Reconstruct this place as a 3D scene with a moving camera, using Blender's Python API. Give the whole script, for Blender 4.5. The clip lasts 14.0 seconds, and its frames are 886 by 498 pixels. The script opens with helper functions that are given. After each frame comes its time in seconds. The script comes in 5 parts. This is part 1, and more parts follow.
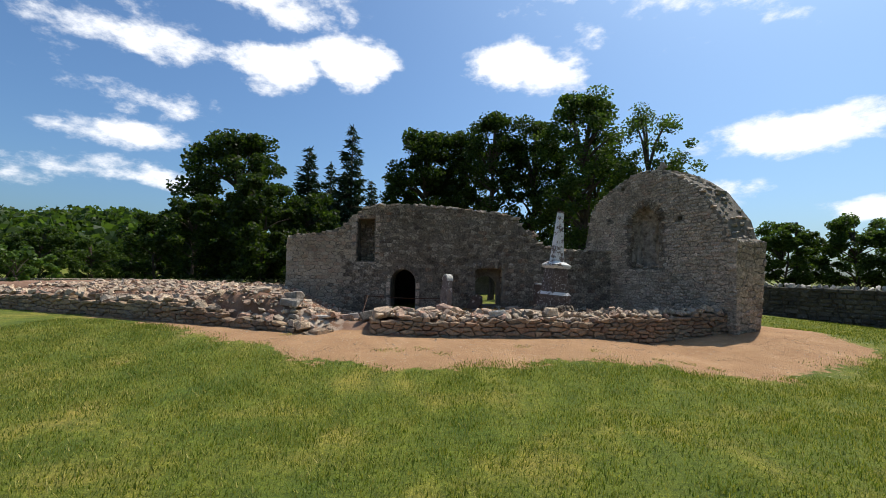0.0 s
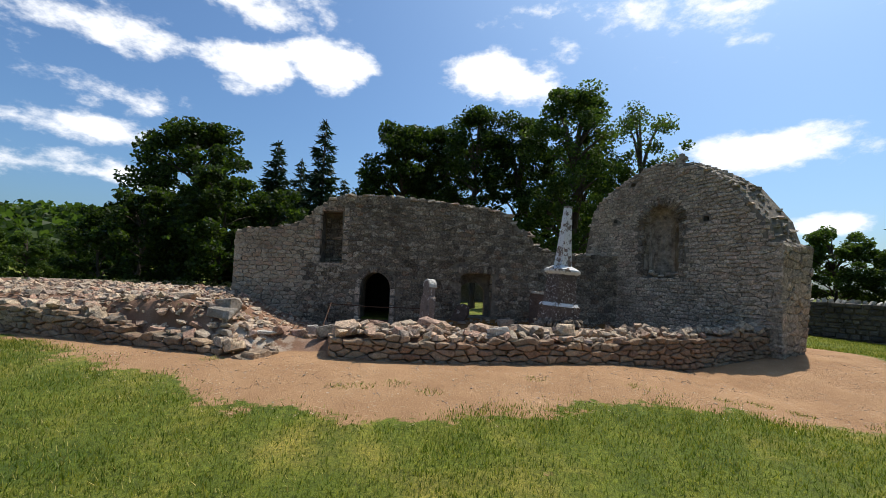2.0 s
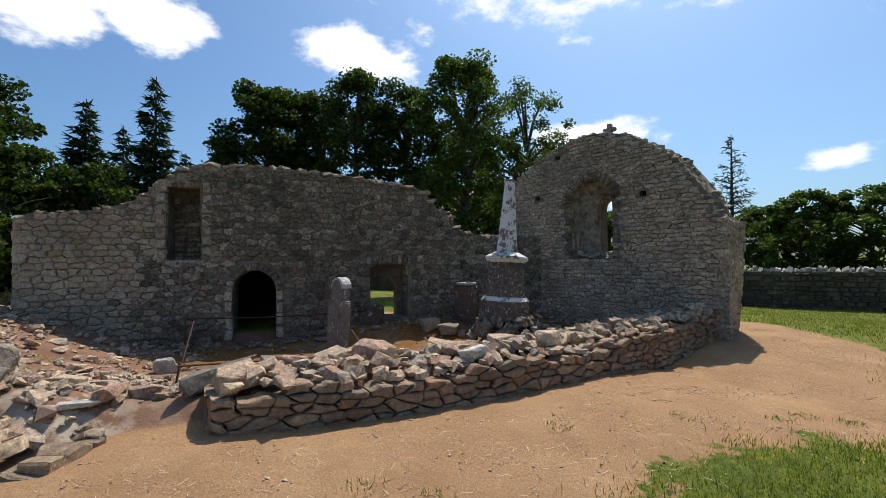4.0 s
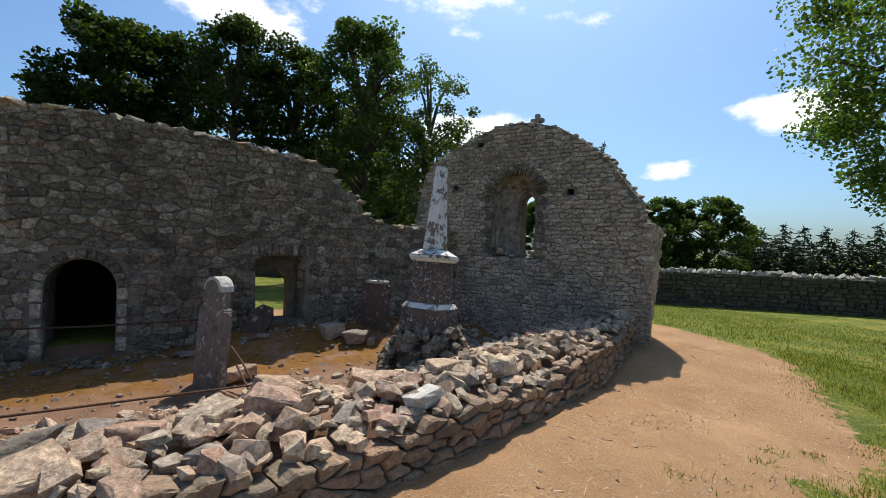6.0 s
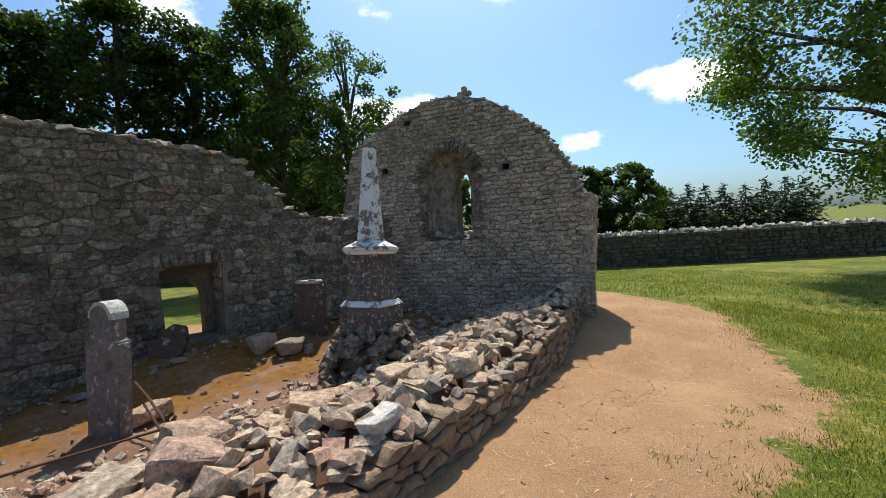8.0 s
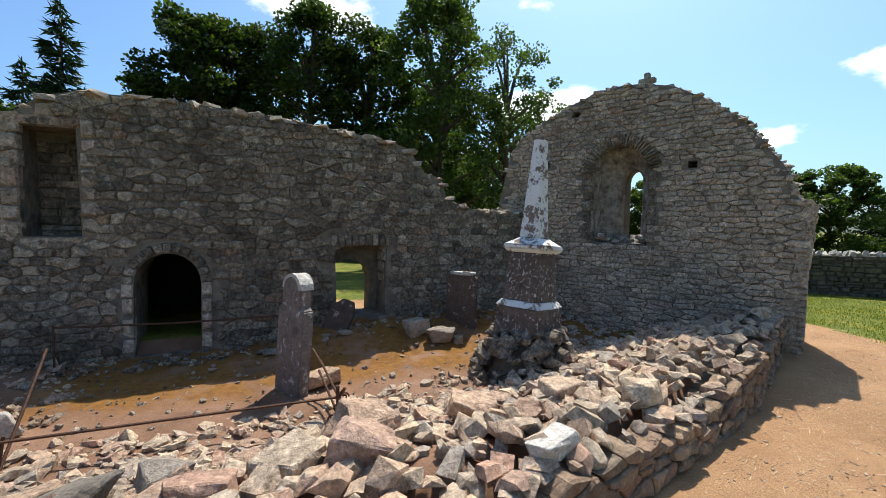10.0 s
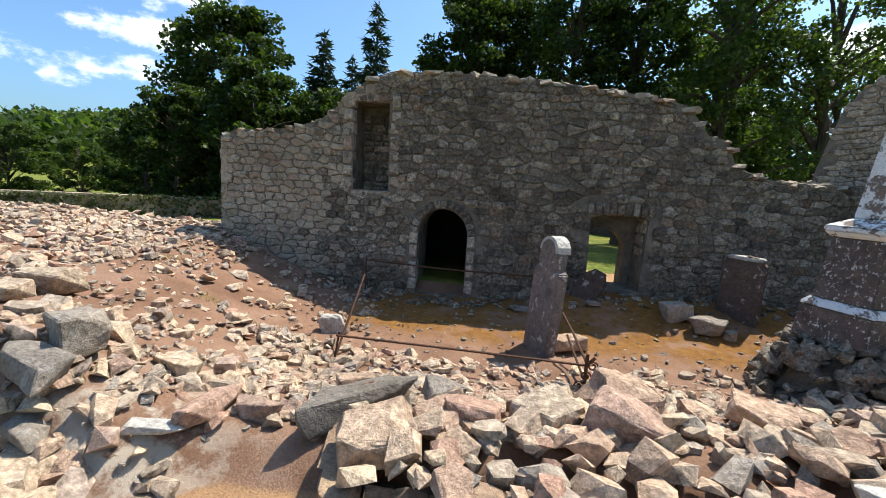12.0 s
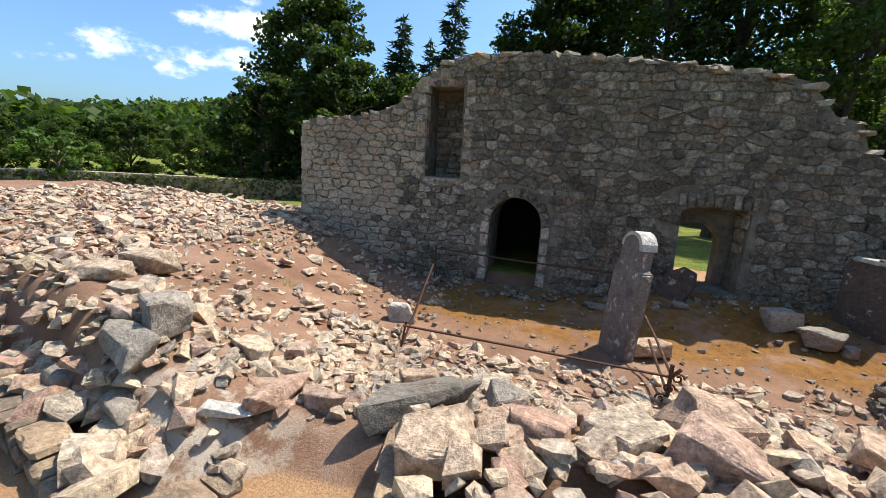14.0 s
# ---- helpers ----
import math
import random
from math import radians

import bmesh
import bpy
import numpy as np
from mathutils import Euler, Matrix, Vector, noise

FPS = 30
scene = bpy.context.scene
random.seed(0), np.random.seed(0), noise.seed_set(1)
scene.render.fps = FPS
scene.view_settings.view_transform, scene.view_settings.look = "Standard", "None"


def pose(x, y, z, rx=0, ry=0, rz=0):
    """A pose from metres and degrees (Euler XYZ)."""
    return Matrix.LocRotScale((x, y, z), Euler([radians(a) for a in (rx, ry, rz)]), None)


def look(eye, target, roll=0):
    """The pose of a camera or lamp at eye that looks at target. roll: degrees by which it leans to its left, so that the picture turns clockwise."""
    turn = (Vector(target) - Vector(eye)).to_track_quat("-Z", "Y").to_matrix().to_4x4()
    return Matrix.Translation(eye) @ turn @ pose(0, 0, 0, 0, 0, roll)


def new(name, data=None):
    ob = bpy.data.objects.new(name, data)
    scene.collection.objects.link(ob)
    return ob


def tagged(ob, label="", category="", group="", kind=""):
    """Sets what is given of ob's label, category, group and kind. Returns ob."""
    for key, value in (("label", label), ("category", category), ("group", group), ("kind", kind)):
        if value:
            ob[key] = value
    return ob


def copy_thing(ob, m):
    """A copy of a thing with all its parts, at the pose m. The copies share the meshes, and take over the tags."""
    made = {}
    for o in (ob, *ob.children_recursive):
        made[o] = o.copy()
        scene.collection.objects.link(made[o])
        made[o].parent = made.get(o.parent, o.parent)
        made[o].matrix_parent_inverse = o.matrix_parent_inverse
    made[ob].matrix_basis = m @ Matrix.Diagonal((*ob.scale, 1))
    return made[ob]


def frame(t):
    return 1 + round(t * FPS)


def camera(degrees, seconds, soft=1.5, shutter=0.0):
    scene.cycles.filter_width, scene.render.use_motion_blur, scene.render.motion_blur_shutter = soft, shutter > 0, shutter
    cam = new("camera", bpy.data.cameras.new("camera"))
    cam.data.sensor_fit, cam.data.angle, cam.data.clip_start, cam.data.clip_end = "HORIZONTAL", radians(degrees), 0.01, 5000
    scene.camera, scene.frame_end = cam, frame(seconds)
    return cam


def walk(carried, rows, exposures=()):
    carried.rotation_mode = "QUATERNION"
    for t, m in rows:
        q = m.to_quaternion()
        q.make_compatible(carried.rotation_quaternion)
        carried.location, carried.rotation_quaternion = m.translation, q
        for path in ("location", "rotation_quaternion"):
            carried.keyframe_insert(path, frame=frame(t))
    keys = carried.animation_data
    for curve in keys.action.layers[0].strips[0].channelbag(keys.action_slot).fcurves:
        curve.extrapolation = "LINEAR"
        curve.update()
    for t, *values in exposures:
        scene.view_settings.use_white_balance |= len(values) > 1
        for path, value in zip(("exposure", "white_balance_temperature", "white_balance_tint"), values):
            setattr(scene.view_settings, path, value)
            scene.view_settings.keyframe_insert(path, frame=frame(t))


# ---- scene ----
cam = camera(91.3, 14.0, soft=0.5)
PATH = [
    (0, (-0.311, 3.791, 1.437), (-0.41, 5.787, 1.523), 1.4),
    (0.5, (-0.366, 4.174, 1.382), (-0.444, 6.17, 1.478), 1.7),
    (1, (-0.385, 4.638, 1.373), (-0.449, 6.633, 1.487), 2.1),
    (1.5, (-0.468, 5.089, 1.369), (-0.515, 7.085, 1.489), 2.2),
    (2, (-0.557, 5.645, 1.378), (-0.537, 7.641, 1.497), 2.5),
    (2.5, (-0.717, 6.15, 1.415), (-0.609, 8.143, 1.537), 2.2),
    (3, (-0.936, 6.625, 1.483), (-0.701, 8.609, 1.569), 1.2),
    (3.5, (-1.101, 7.193, 1.519), (-0.695, 9.151, 1.57), -0.2),
    (4, (-1.296, 7.695, 1.551), (-0.662, 9.591, 1.594), -0.4),
    (4.2, (-1.348, 7.845, 1.56), (-0.627, 9.71, 1.603), -0.5),
    (6.3, (-1.288, 9.124, 1.763), (-0.104, 10.735, 1.704), 0.7),
    (6.5, (-1.264, 9.201, 1.778), (-0.024, 10.768, 1.697), -0.7),
    (7, (-1.185, 9.326, 1.776), (0.206, 10.76, 1.705), -1.4),
    (7.2, (-1.188, 9.329, 1.772), (0.216, 10.751, 1.689), -2.0),
    (9.3, (-0.893, 9.689, 1.754), (0.271, 11.31, 1.63), -2.8),
    (9.5, (-0.993, 9.71, 1.762), (0.108, 11.375, 1.643), -1.5),
    (10, (-1.173, 9.784, 1.791), (-0.339, 11.598, 1.674), 1.1),
    (10.5, (-1.1, 9.843, 1.7), (-0.616, 11.779, 1.57), 2.2),
    (11, (-1.12, 9.877, 1.74), (-1.017, 11.863, 1.526), 4.0),
    (11.5, (-1.208, 9.867, 1.731), (-1.413, 11.836, 1.446), 5.8),
    (12, (-1.333, 9.869, 1.715), (-1.549, 11.835, 1.418), 3.8),
    (12.5, (-1.406, 9.912, 1.714), (-1.643, 11.87, 1.381), 5.8),
    (13, (-1.394, 10.0, 1.733), (-1.806, 11.923, 1.37), 6.7),
    (13.5, (-1.369, 10.021, 1.749), (-1.876, 11.919, 1.372), 4.3),
    (14, (-1.345, 10.021, 1.759), (-1.877, 11.909, 1.37), 4.0),
]
walk(cam, [(t, look(eye, target, roll)) for t, eye, target, roll in PATH], exposures=[(0, -0.05), (4, -0.05), (6.5, 0.12), (9.5, 0.36), (11, 0.58), (14, 0.68)])

# ---- world, sun ----
SUN_AZ, SUN_EL = 44.0, 59.0
world = bpy.data.worlds.new("world")
scene.world = world
world.use_nodes = True
wt = world.node_tree
sky = wt.nodes.new("ShaderNodeTexSky")
sky.sky_type = 'NISHITA'
sky.sun_disc = False
sky.sun_elevation = radians(SUN_EL)
sky.sun_rotation = radians(SUN_AZ)
sky.air_density, sky.dust_density, sky.ozone_density = 1.0, 2.3, 3.0


def compass(az, el):
    a, e = radians(az), radians(el)
    return Vector((math.sin(a) * math.cos(e), math.cos(a) * math.cos(e), math.sin(e)))


def wnode(kind, **inputs):
    n = wt.nodes.new(kind)
    for k, v in inputs.items():
        n.inputs[int(k[1:])].default_value = v
    return n


def wmath(op, a, b=None):
    n = wt.nodes.new("ShaderNodeMath")
    n.operation = op
    for i, v in enumerate((a, b)):
        if v is None:
            continue
        if isinstance(v, (int, float)):
            n.inputs[i].default_value = v
        else:
            wt.links.new(v, n.inputs[i])
    return n.outputs[0]


def wdot(src, vec):
    n = wt.nodes.new("ShaderNodeVectorMath")
    n.operation = 'DOT_PRODUCT'
    wt.links.new(src, n.inputs[0])
    n.inputs[1].default_value = vec
    return n.outputs["Value"]


tex = wt.nodes.new("ShaderNodeTexCoord").outputs["Generated"]
# cumulus, and a veil of painted sun glow: bearing, elevation, half width, half height, density
CLOUDS_AND_GLOW = [(-24, 23.5, 7, 3.4, 1.0), (-15.5, 24.6, 6.5, 3.6, 1.05), (5.5, 25.5, 5.5, 3.6, 1.05), (10.5, 24.0, 6, 2.6, 0.8), (-41, 23, 9, 3.6, 0.5), (-38, 17.5, 8, 2.4, 0.5),
          (-25, 30, 8, 3.2, 0.55), (36.5, 14.5, 11, 2.8, 1.0), (42, 6.5, 5, 1.7, 0.8), (-44, 9, 14, 2.2, 0.4),
          # the wide faint entry at (33, 34) paints the glow near the sun
          (72, 15, 6, 2.3, 0.9), (61, 9.5, 4, 1.4, 0.8), (26, 9, 9, 2.2, 0.7), (-39, 13.5, 8, 1.8, 0.6), (33, 34, 20, 9, 0.45), (120, 20, 16, 5, 0.9), (-120, 25, 18, 6, 0.9), (180, 30, 16, 6, 0.9)]
best = None
for az, el, hw, hh, dens in CLOUDS_AND_GLOW:
    c = compass(az, el)
    right = Vector((math.cos(radians(az)), -math.sin(radians(az)), 0))
    up = right.cross(c)
    a = wmath('MULTIPLY', wdot(tex, right), 1 / math.sin(radians(hw)))
    b = wmath('MULTIPLY', wdot(tex, up), 1 / math.sin(radians(hh)))
    r = wmath('SQRT', wmath('ADD', wmath('MULTIPLY', a, a), wmath('MULTIPLY', b, b)))
    d = wmath('MULTIPLY', wmath('SUBTRACT', 1.0, r), dens)
    # only on its own side of the sky
    d = wmath('MINIMUM', d, wmath('MULTIPLY', wdot(tex, c), 5.0))
    best = d if best is None else wmath('MAXIMUM', best, d)
cn = wnode("ShaderNodeTexNoise")
cn.inputs["Scale"].default_value, cn.inputs["Detail"].default_value, cn.inputs["Roughness"].default_value = 9.0, 9.0, 0.62
cm = wt.nodes.new("ShaderNodeMapping")
cm.inputs["Scale"].default_value = (1, 1, 1.9)
wt.links.new(tex, cm.inputs[0])
wt.links.new(cm.outputs[0], cn.inputs["Vector"])
lump = wmath('MULTIPLY', wmath('SUBTRACT', cn.outputs[0], 0.5), 2.2)
cover = wt.nodes.new("ShaderNodeMapRange")
cover.interpolation_type = 'SMOOTHSTEP'
cover.inputs[1].default_value, cover.inputs[2].default_value = 0.1, 0.62
wt.links.new(wmath('ADD', wmath('MULTIPLY', best, 1.25), lump), cover.inputs[0])
cmix = wt.nodes.new("ShaderNodeMix")
cmix.data_type = 'RGBA'
wt.links.new(cover.outputs[0], cmix.inputs[0])
tint = wt.nodes.new("ShaderNodeMix")
tint.data_type, tint.blend_type = 'RGBA', 'MULTIPLY'
tint.inputs[0].default_value = 1.0
tint.inputs[7].default_value = (0.74, 1.0, 1.2, 1)
wt.links.new(sky.outputs[0], tint.inputs[6])
wt.links.new(tint.outputs[2], cmix.inputs[6])
cmix.inputs[7].default_value = (9.6, 9.8, 10.2, 1)
wt.links.new(cmix.outputs[2], wt.nodes["Background"].inputs[0])
wt.nodes["Background"].inputs[1].default_value = 0.12
sun = new("sun", bpy.data.lights.new("sun", 'SUN'))
sun.data.energy, sun.data.angle, sun.data.color = 5.0, radians(0.5), (1.0, 0.94, 0.85)
sun.matrix_world = look((0, 0, 0), -compass(SUN_AZ, SUN_EL))


# ---- materials ----
class Nodes:
    """A material under construction: short calls for its nodes."""

    def __init__(self, name, rough=0.9):
        self.m = bpy.data.materials.new(name)
        self.m.use_nodes = True
        self.t = self.m.node_tree
        self.b = self.t.nodes["Principled BSDF"]
        self.b.inputs["Roughness"].default_value = rough
        self.b.inputs["Specular IOR Level"].default_value = 0.25
        self.pos = self.t.nodes.new("ShaderNodeNewGeometry").outputs["Position"]

    def link(self, a, b):
        self.t.links.new(a, b)

    def noise(self, scale, detail=4.0, rough=0.55, stretch=None):
        n = self.t.nodes.new("ShaderNodeTexNoise")
        n.inputs["Scale"].default_value, n.inputs["Detail"].default_value, n.inputs["Roughness"].default_value = scale, detail, rough
        src = self.pos
        if stretch:
            mp = self.t.nodes.new("ShaderNodeMapping")
            mp.inputs["Scale"].default_value = stretch
            self.link(src, mp.inputs[0])
            src = mp.outputs[0]
        self.link(src, n.inputs["Vector"])
        return n.outputs[0]

    def math(self, op, a, b=0.0):
        n = self.t.nodes.new("ShaderNodeMath")
        n.operation = op
        for i, v in enumerate((a, b)):
            if isinstance(v, (int, float)):
                n.inputs[i].default_value = v
            else:
                self.link(v, n.inputs[i])
        return n.outputs[0]

    def step(self, v, lo, hi):
        n = self.t.nodes.new("ShaderNodeMapRange")
        n.interpolation_type = 'SMOOTHSTEP'
        n.inputs[1].default_value, n.inputs[2].default_value = lo, hi
        self.link(v, n.inputs[0])
        return n.outputs[0]

    def ramp(self, v, stops):
        n = self.t.nodes.new("ShaderNodeValToRGB")
        el = n.color_ramp.elements
        while len(el) < len(stops):
            el.new(0.5)
        for e, (p, c) in zip(el, stops):
            e.position, e.color = p, (*c, 1)
        self.link(v, n.inputs[0])
        return n.outputs[0]

    def mix(self, f, a, b, blend='MIX'):
        n = self.t.nodes.new("ShaderNodeMix")
        n.data_type, n.blend_type = 'RGBA', blend
        for i, v in ((0, f), (6, a), (7, b)):
            if isinstance(v, (int, float)):
                n.inputs[i].default_value = v
            elif isinstance(v, tuple):
                n.inputs[i].default_value = (*v, 1)
            else:
                self.link(v, n.inputs[i])
        return n.outputs[2]

    def chance(self):
        g = self.t.nodes.new("ShaderNodeNewGeometry").outputs["Random Per Island"]
        o = self.t.nodes.new("ShaderNodeObjectInfo").outputs["Random"]
        return self.math('FRACT', self.math('ADD', g, o))

    def attr(self, name):
        n = self.t.nodes.new("ShaderNodeAttribute")
        n.attribute_name = name
        return n.outputs["Fac"]

    def bump(self, v, strength, dist=0.02):
        n = self.t.nodes.new("ShaderNodeBump")
        n.inputs["Strength"].default_value, n.inputs["Distance"].default_value = strength, dist
        self.link(v, n.inputs["Height"])
        self.link(n.outputs[0], self.b.inputs["Normal"])

    def done(self, col):
        self.link(col, self.b.inputs["Base Color"])
        return self.m


def stone_mat(name, stops, lichen=0.3, lichen_col=(0.5, 0.49, 0.44), stain=0.4, dark=(0.06, 0.05, 0.04), blotch=0.45, rough_by=0.8, rusty=0.0):
    n = Nodes(name)
    col = n.ramp(n.chance(), stops)
    grain = n.noise(55, 6, 0.7)
    col = n.mix(1.0, col, n.ramp(grain, [(0.25, (0.68, 0.66, 0.64)), (0.75, (1.28, 1.26, 1.23))]), 'MULTIPLY')
    col = n.mix(blotch, col, n.ramp(n.noise(21, 9, 0.75), [(0.34, (0.2, 0.18, 0.155)), (0.46, (0.8, 0.79, 0.77)), (0.54, (1.1, 1.1, 1.1)), (0.66, (1.9, 1.86, 1.78))]), 'MULTIPLY')
    col = n.mix(n.math('MULTIPLY', n.step(n.noise(4.0, 7, 0.65), 0.5, 0.72), stain), col, dark)
    col = n.mix(n.math('MULTIPLY', n.step(n.noise(11.0, 7, 0.6), 0.58, 0.68), lichen), col, lichen_col)
    if rusty:
        col = n.mix(n.math('MULTIPLY', n.step(n.noise(2.1, 6, 0.7), 0.6, 0.7), rusty), col, (0.26, 0.125, 0.05))
        col = n.mix(0.8, col, n.ramp(n.noise(130, 4, 0.7), [(0.36, (0.35, 0.33, 0.3)), (0.5, (1, 1, 1)), (0.66, (1.7, 1.65, 1.55))]), 'MULTIPLY')
    col = n.mix(0.8, col, n.ramp(n.noise(0.9, 5, 0.6), [(0.3, (0.6, 0.57, 0.53)), (0.5, (1, 1, 1)), (0.7, (1.3, 1.27, 1.22))]), 'MULTIPLY')
    n.bump(n.math('ADD', grain, n.math('MULTIPLY', n.noise(16, 7, 0.65), 2.2)), rough_by, 0.02)
    return n.done(col)


M_WALL = stone_mat("old_masonry", [(0.0, (0.13, 0.11, 0.088)), (0.3, (0.25, 0.215, 0.17)), (0.5, (0.18, 0.152, 0.12)), (0.7, (0.3, 0.262, 0.21)), (0.9, (0.38, 0.34, 0.275)), (1.0, (0.24, 0.16, 0.11))], 0.55, (0.45, 0.43, 0.37), 0.7, (0.04, 0.034, 0.028), blotch=1.0, rough_by=1.0, rusty=0.35)
M_GABLE = stone_mat("gable_masonry", [(0.0, (0.32, 0.27, 0.21)), (0.3, (0.48, 0.415, 0.335)), (0.5, (0.37, 0.312, 0.245)), (0.8, (0.53, 0.455, 0.365)), (1.0, (0.42, 0.32, 0.25))], 0.45, (0.5, 0.47, 0.41), 0.4, (0.07, 0.058, 0.047), blotch=0.85, rough_by=1.0)
M_PALE = stone_mat("pale_masonry", [(0.0, (0.331, 0.279, 0.206)), (0.5, (0.414, 0.360, 0.275)), (1.0, (0.350, 0.261, 0.189))], 0.3, (0.55, 0.52, 0.45), 0.25)
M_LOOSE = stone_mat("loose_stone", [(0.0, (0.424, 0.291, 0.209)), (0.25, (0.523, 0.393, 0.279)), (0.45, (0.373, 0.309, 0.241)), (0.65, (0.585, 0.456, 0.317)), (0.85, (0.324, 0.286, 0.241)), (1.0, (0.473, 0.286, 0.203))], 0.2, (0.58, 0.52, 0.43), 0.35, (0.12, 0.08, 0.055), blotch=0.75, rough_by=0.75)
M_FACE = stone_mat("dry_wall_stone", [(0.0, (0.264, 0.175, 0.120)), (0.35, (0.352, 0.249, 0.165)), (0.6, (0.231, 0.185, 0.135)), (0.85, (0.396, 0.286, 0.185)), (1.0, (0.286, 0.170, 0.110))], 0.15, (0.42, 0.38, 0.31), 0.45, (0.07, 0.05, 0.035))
M_GREY = stone_mat("grey_stone", [(0.0, (0.23, 0.205, 0.17)), (1.0, (0.33, 0.285, 0.235))], 0.35, (0.55, 0.53, 0.49), 0.35)
M_WHITE = stone_mat("quartz_stone", [(0.0, (0.56, 0.53, 0.47)), (1.0, (0.62, 0.59, 0.54))], 0.7, (0.74, 0.73, 0.7), 0.4)
M_FIELD = stone_mat("field_wall_stone", [(0.0, (0.08, 0.072, 0.06)), (0.5, (0.145, 0.13, 0.108)), (1.0, (0.1, 0.09, 0.07))], 0.35, (0.4, 0.39, 0.35), 0.5)
M_COPE = stone_mat("coping_stone", [(0.0, (0.4, 0.39, 0.35)), (1.0, (0.55, 0.53, 0.48))], 0.6, (0.66, 0.65, 0.6), 0.35)
M_GRAVE = stone_mat("gravestone", [(0.0, (0.2, 0.17, 0.15)), (1.0, (0.22, 0.19, 0.17))], 0.75, (0.6, 0.58, 0.54), 0.5, (0.05, 0.04, 0.035))
M_RED = stone_mat("dark_sandstone", [(0.0, (0.1, 0.076, 0.062)), (1.0, (0.12, 0.09, 0.074))], 0.7, (0.5, 0.47, 0.43), 0.6, (0.05, 0.035, 0.03))


def mortar(name, c0, c1):
    n = Nodes(name, 0.95)
    col = n.ramp(n.noise(7, 8, 0.65), [(0.3, c0), (0.7, c1)])
    col = n.mix(0.6, col, n.ramp(n.noise(60, 5, 0.7), [(0.3, (0.5, 0.5, 0.5)), (0.7, (1.3, 1.3, 1.3))]), 'MULTIPLY')
    n.bump(n.noise(40, 8, 0.7), 0.8, 0.02)
    return n.done(col)


M_MORTAR = mortar("old_mortar", (0.08, 0.067, 0.051), (0.27, 0.23, 0.175))
M_MORTAR_G = mortar("gable_mortar", (0.12, 0.1, 0.08), (0.26, 0.225, 0.175))
M_PLASTER = mortar("lime_plaster", (0.07, 0.055, 0.042), (0.52, 0.46, 0.38))
# near-black stone: the unlit depth of the vault is put into its colour
M_DARK = mortar("vault_shade", (0.02, 0.018, 0.015), (0.04, 0.036, 0.03))


def whitewash():
    n = Nodes("flaking_limewash", 0.85)
    flake = n.step(n.math('ADD', n.noise(9, 8, 0.7), n.math('MULTIPLY', n.noise(45, 4, 0.6), 0.25)), 0.63, 0.69)
    col = n.mix(flake, (0.74, 0.73, 0.7), (0.2, 0.15, 0.12))
    col = n.mix(1.0, col, n.ramp(n.noise(70, 4, 0.6), [(0.2, (0.82, 0.82, 0.82)), (0.8, (1.08, 1.08, 1.08))]), 'MULTIPLY')
    n.bump(n.math('SUBTRACT', n.noise(60, 4), flake), 0.5, 0.01)
    return n.done(col)


def flaked(name):
    n = Nodes(name, 0.9)
    fleck = n.step(n.math('ADD', n.noise(26, 8, 0.75), n.math('MULTIPLY', n.noise(80, 4, 0.6), 0.25)), 0.69, 0.73)
    stone = n.ramp(n.noise(8, 7, 0.7), [(0.3, (0.055, 0.043, 0.036)), (0.6, (0.14, 0.105, 0.085)), (0.8, (0.21, 0.165, 0.135))])
    n.bump(n.math('ADD', n.noise(50, 5), fleck), 0.6, 0.008)
    return n.done(n.mix(fleck, stone, (0.6, 0.57, 0.52)))


M_FLAKED = flaked("flaked_sandstone")
M_LIME = whitewash()


def rust():
    n = Nodes("rusted_iron", 0.75)
    n.b.inputs["Metallic"].default_value = 0.35
    col = n.ramp(n.noise(35, 7, 0.7), [(0.3, (0.035, 0.025, 0.02)), (0.6, (0.12, 0.06, 0.035)), (0.8, (0.2, 0.11, 0.07))])
    n.bump(n.noise(120, 4), 0.5, 0.004)
    return n.done(col)


M_RUST = rust()


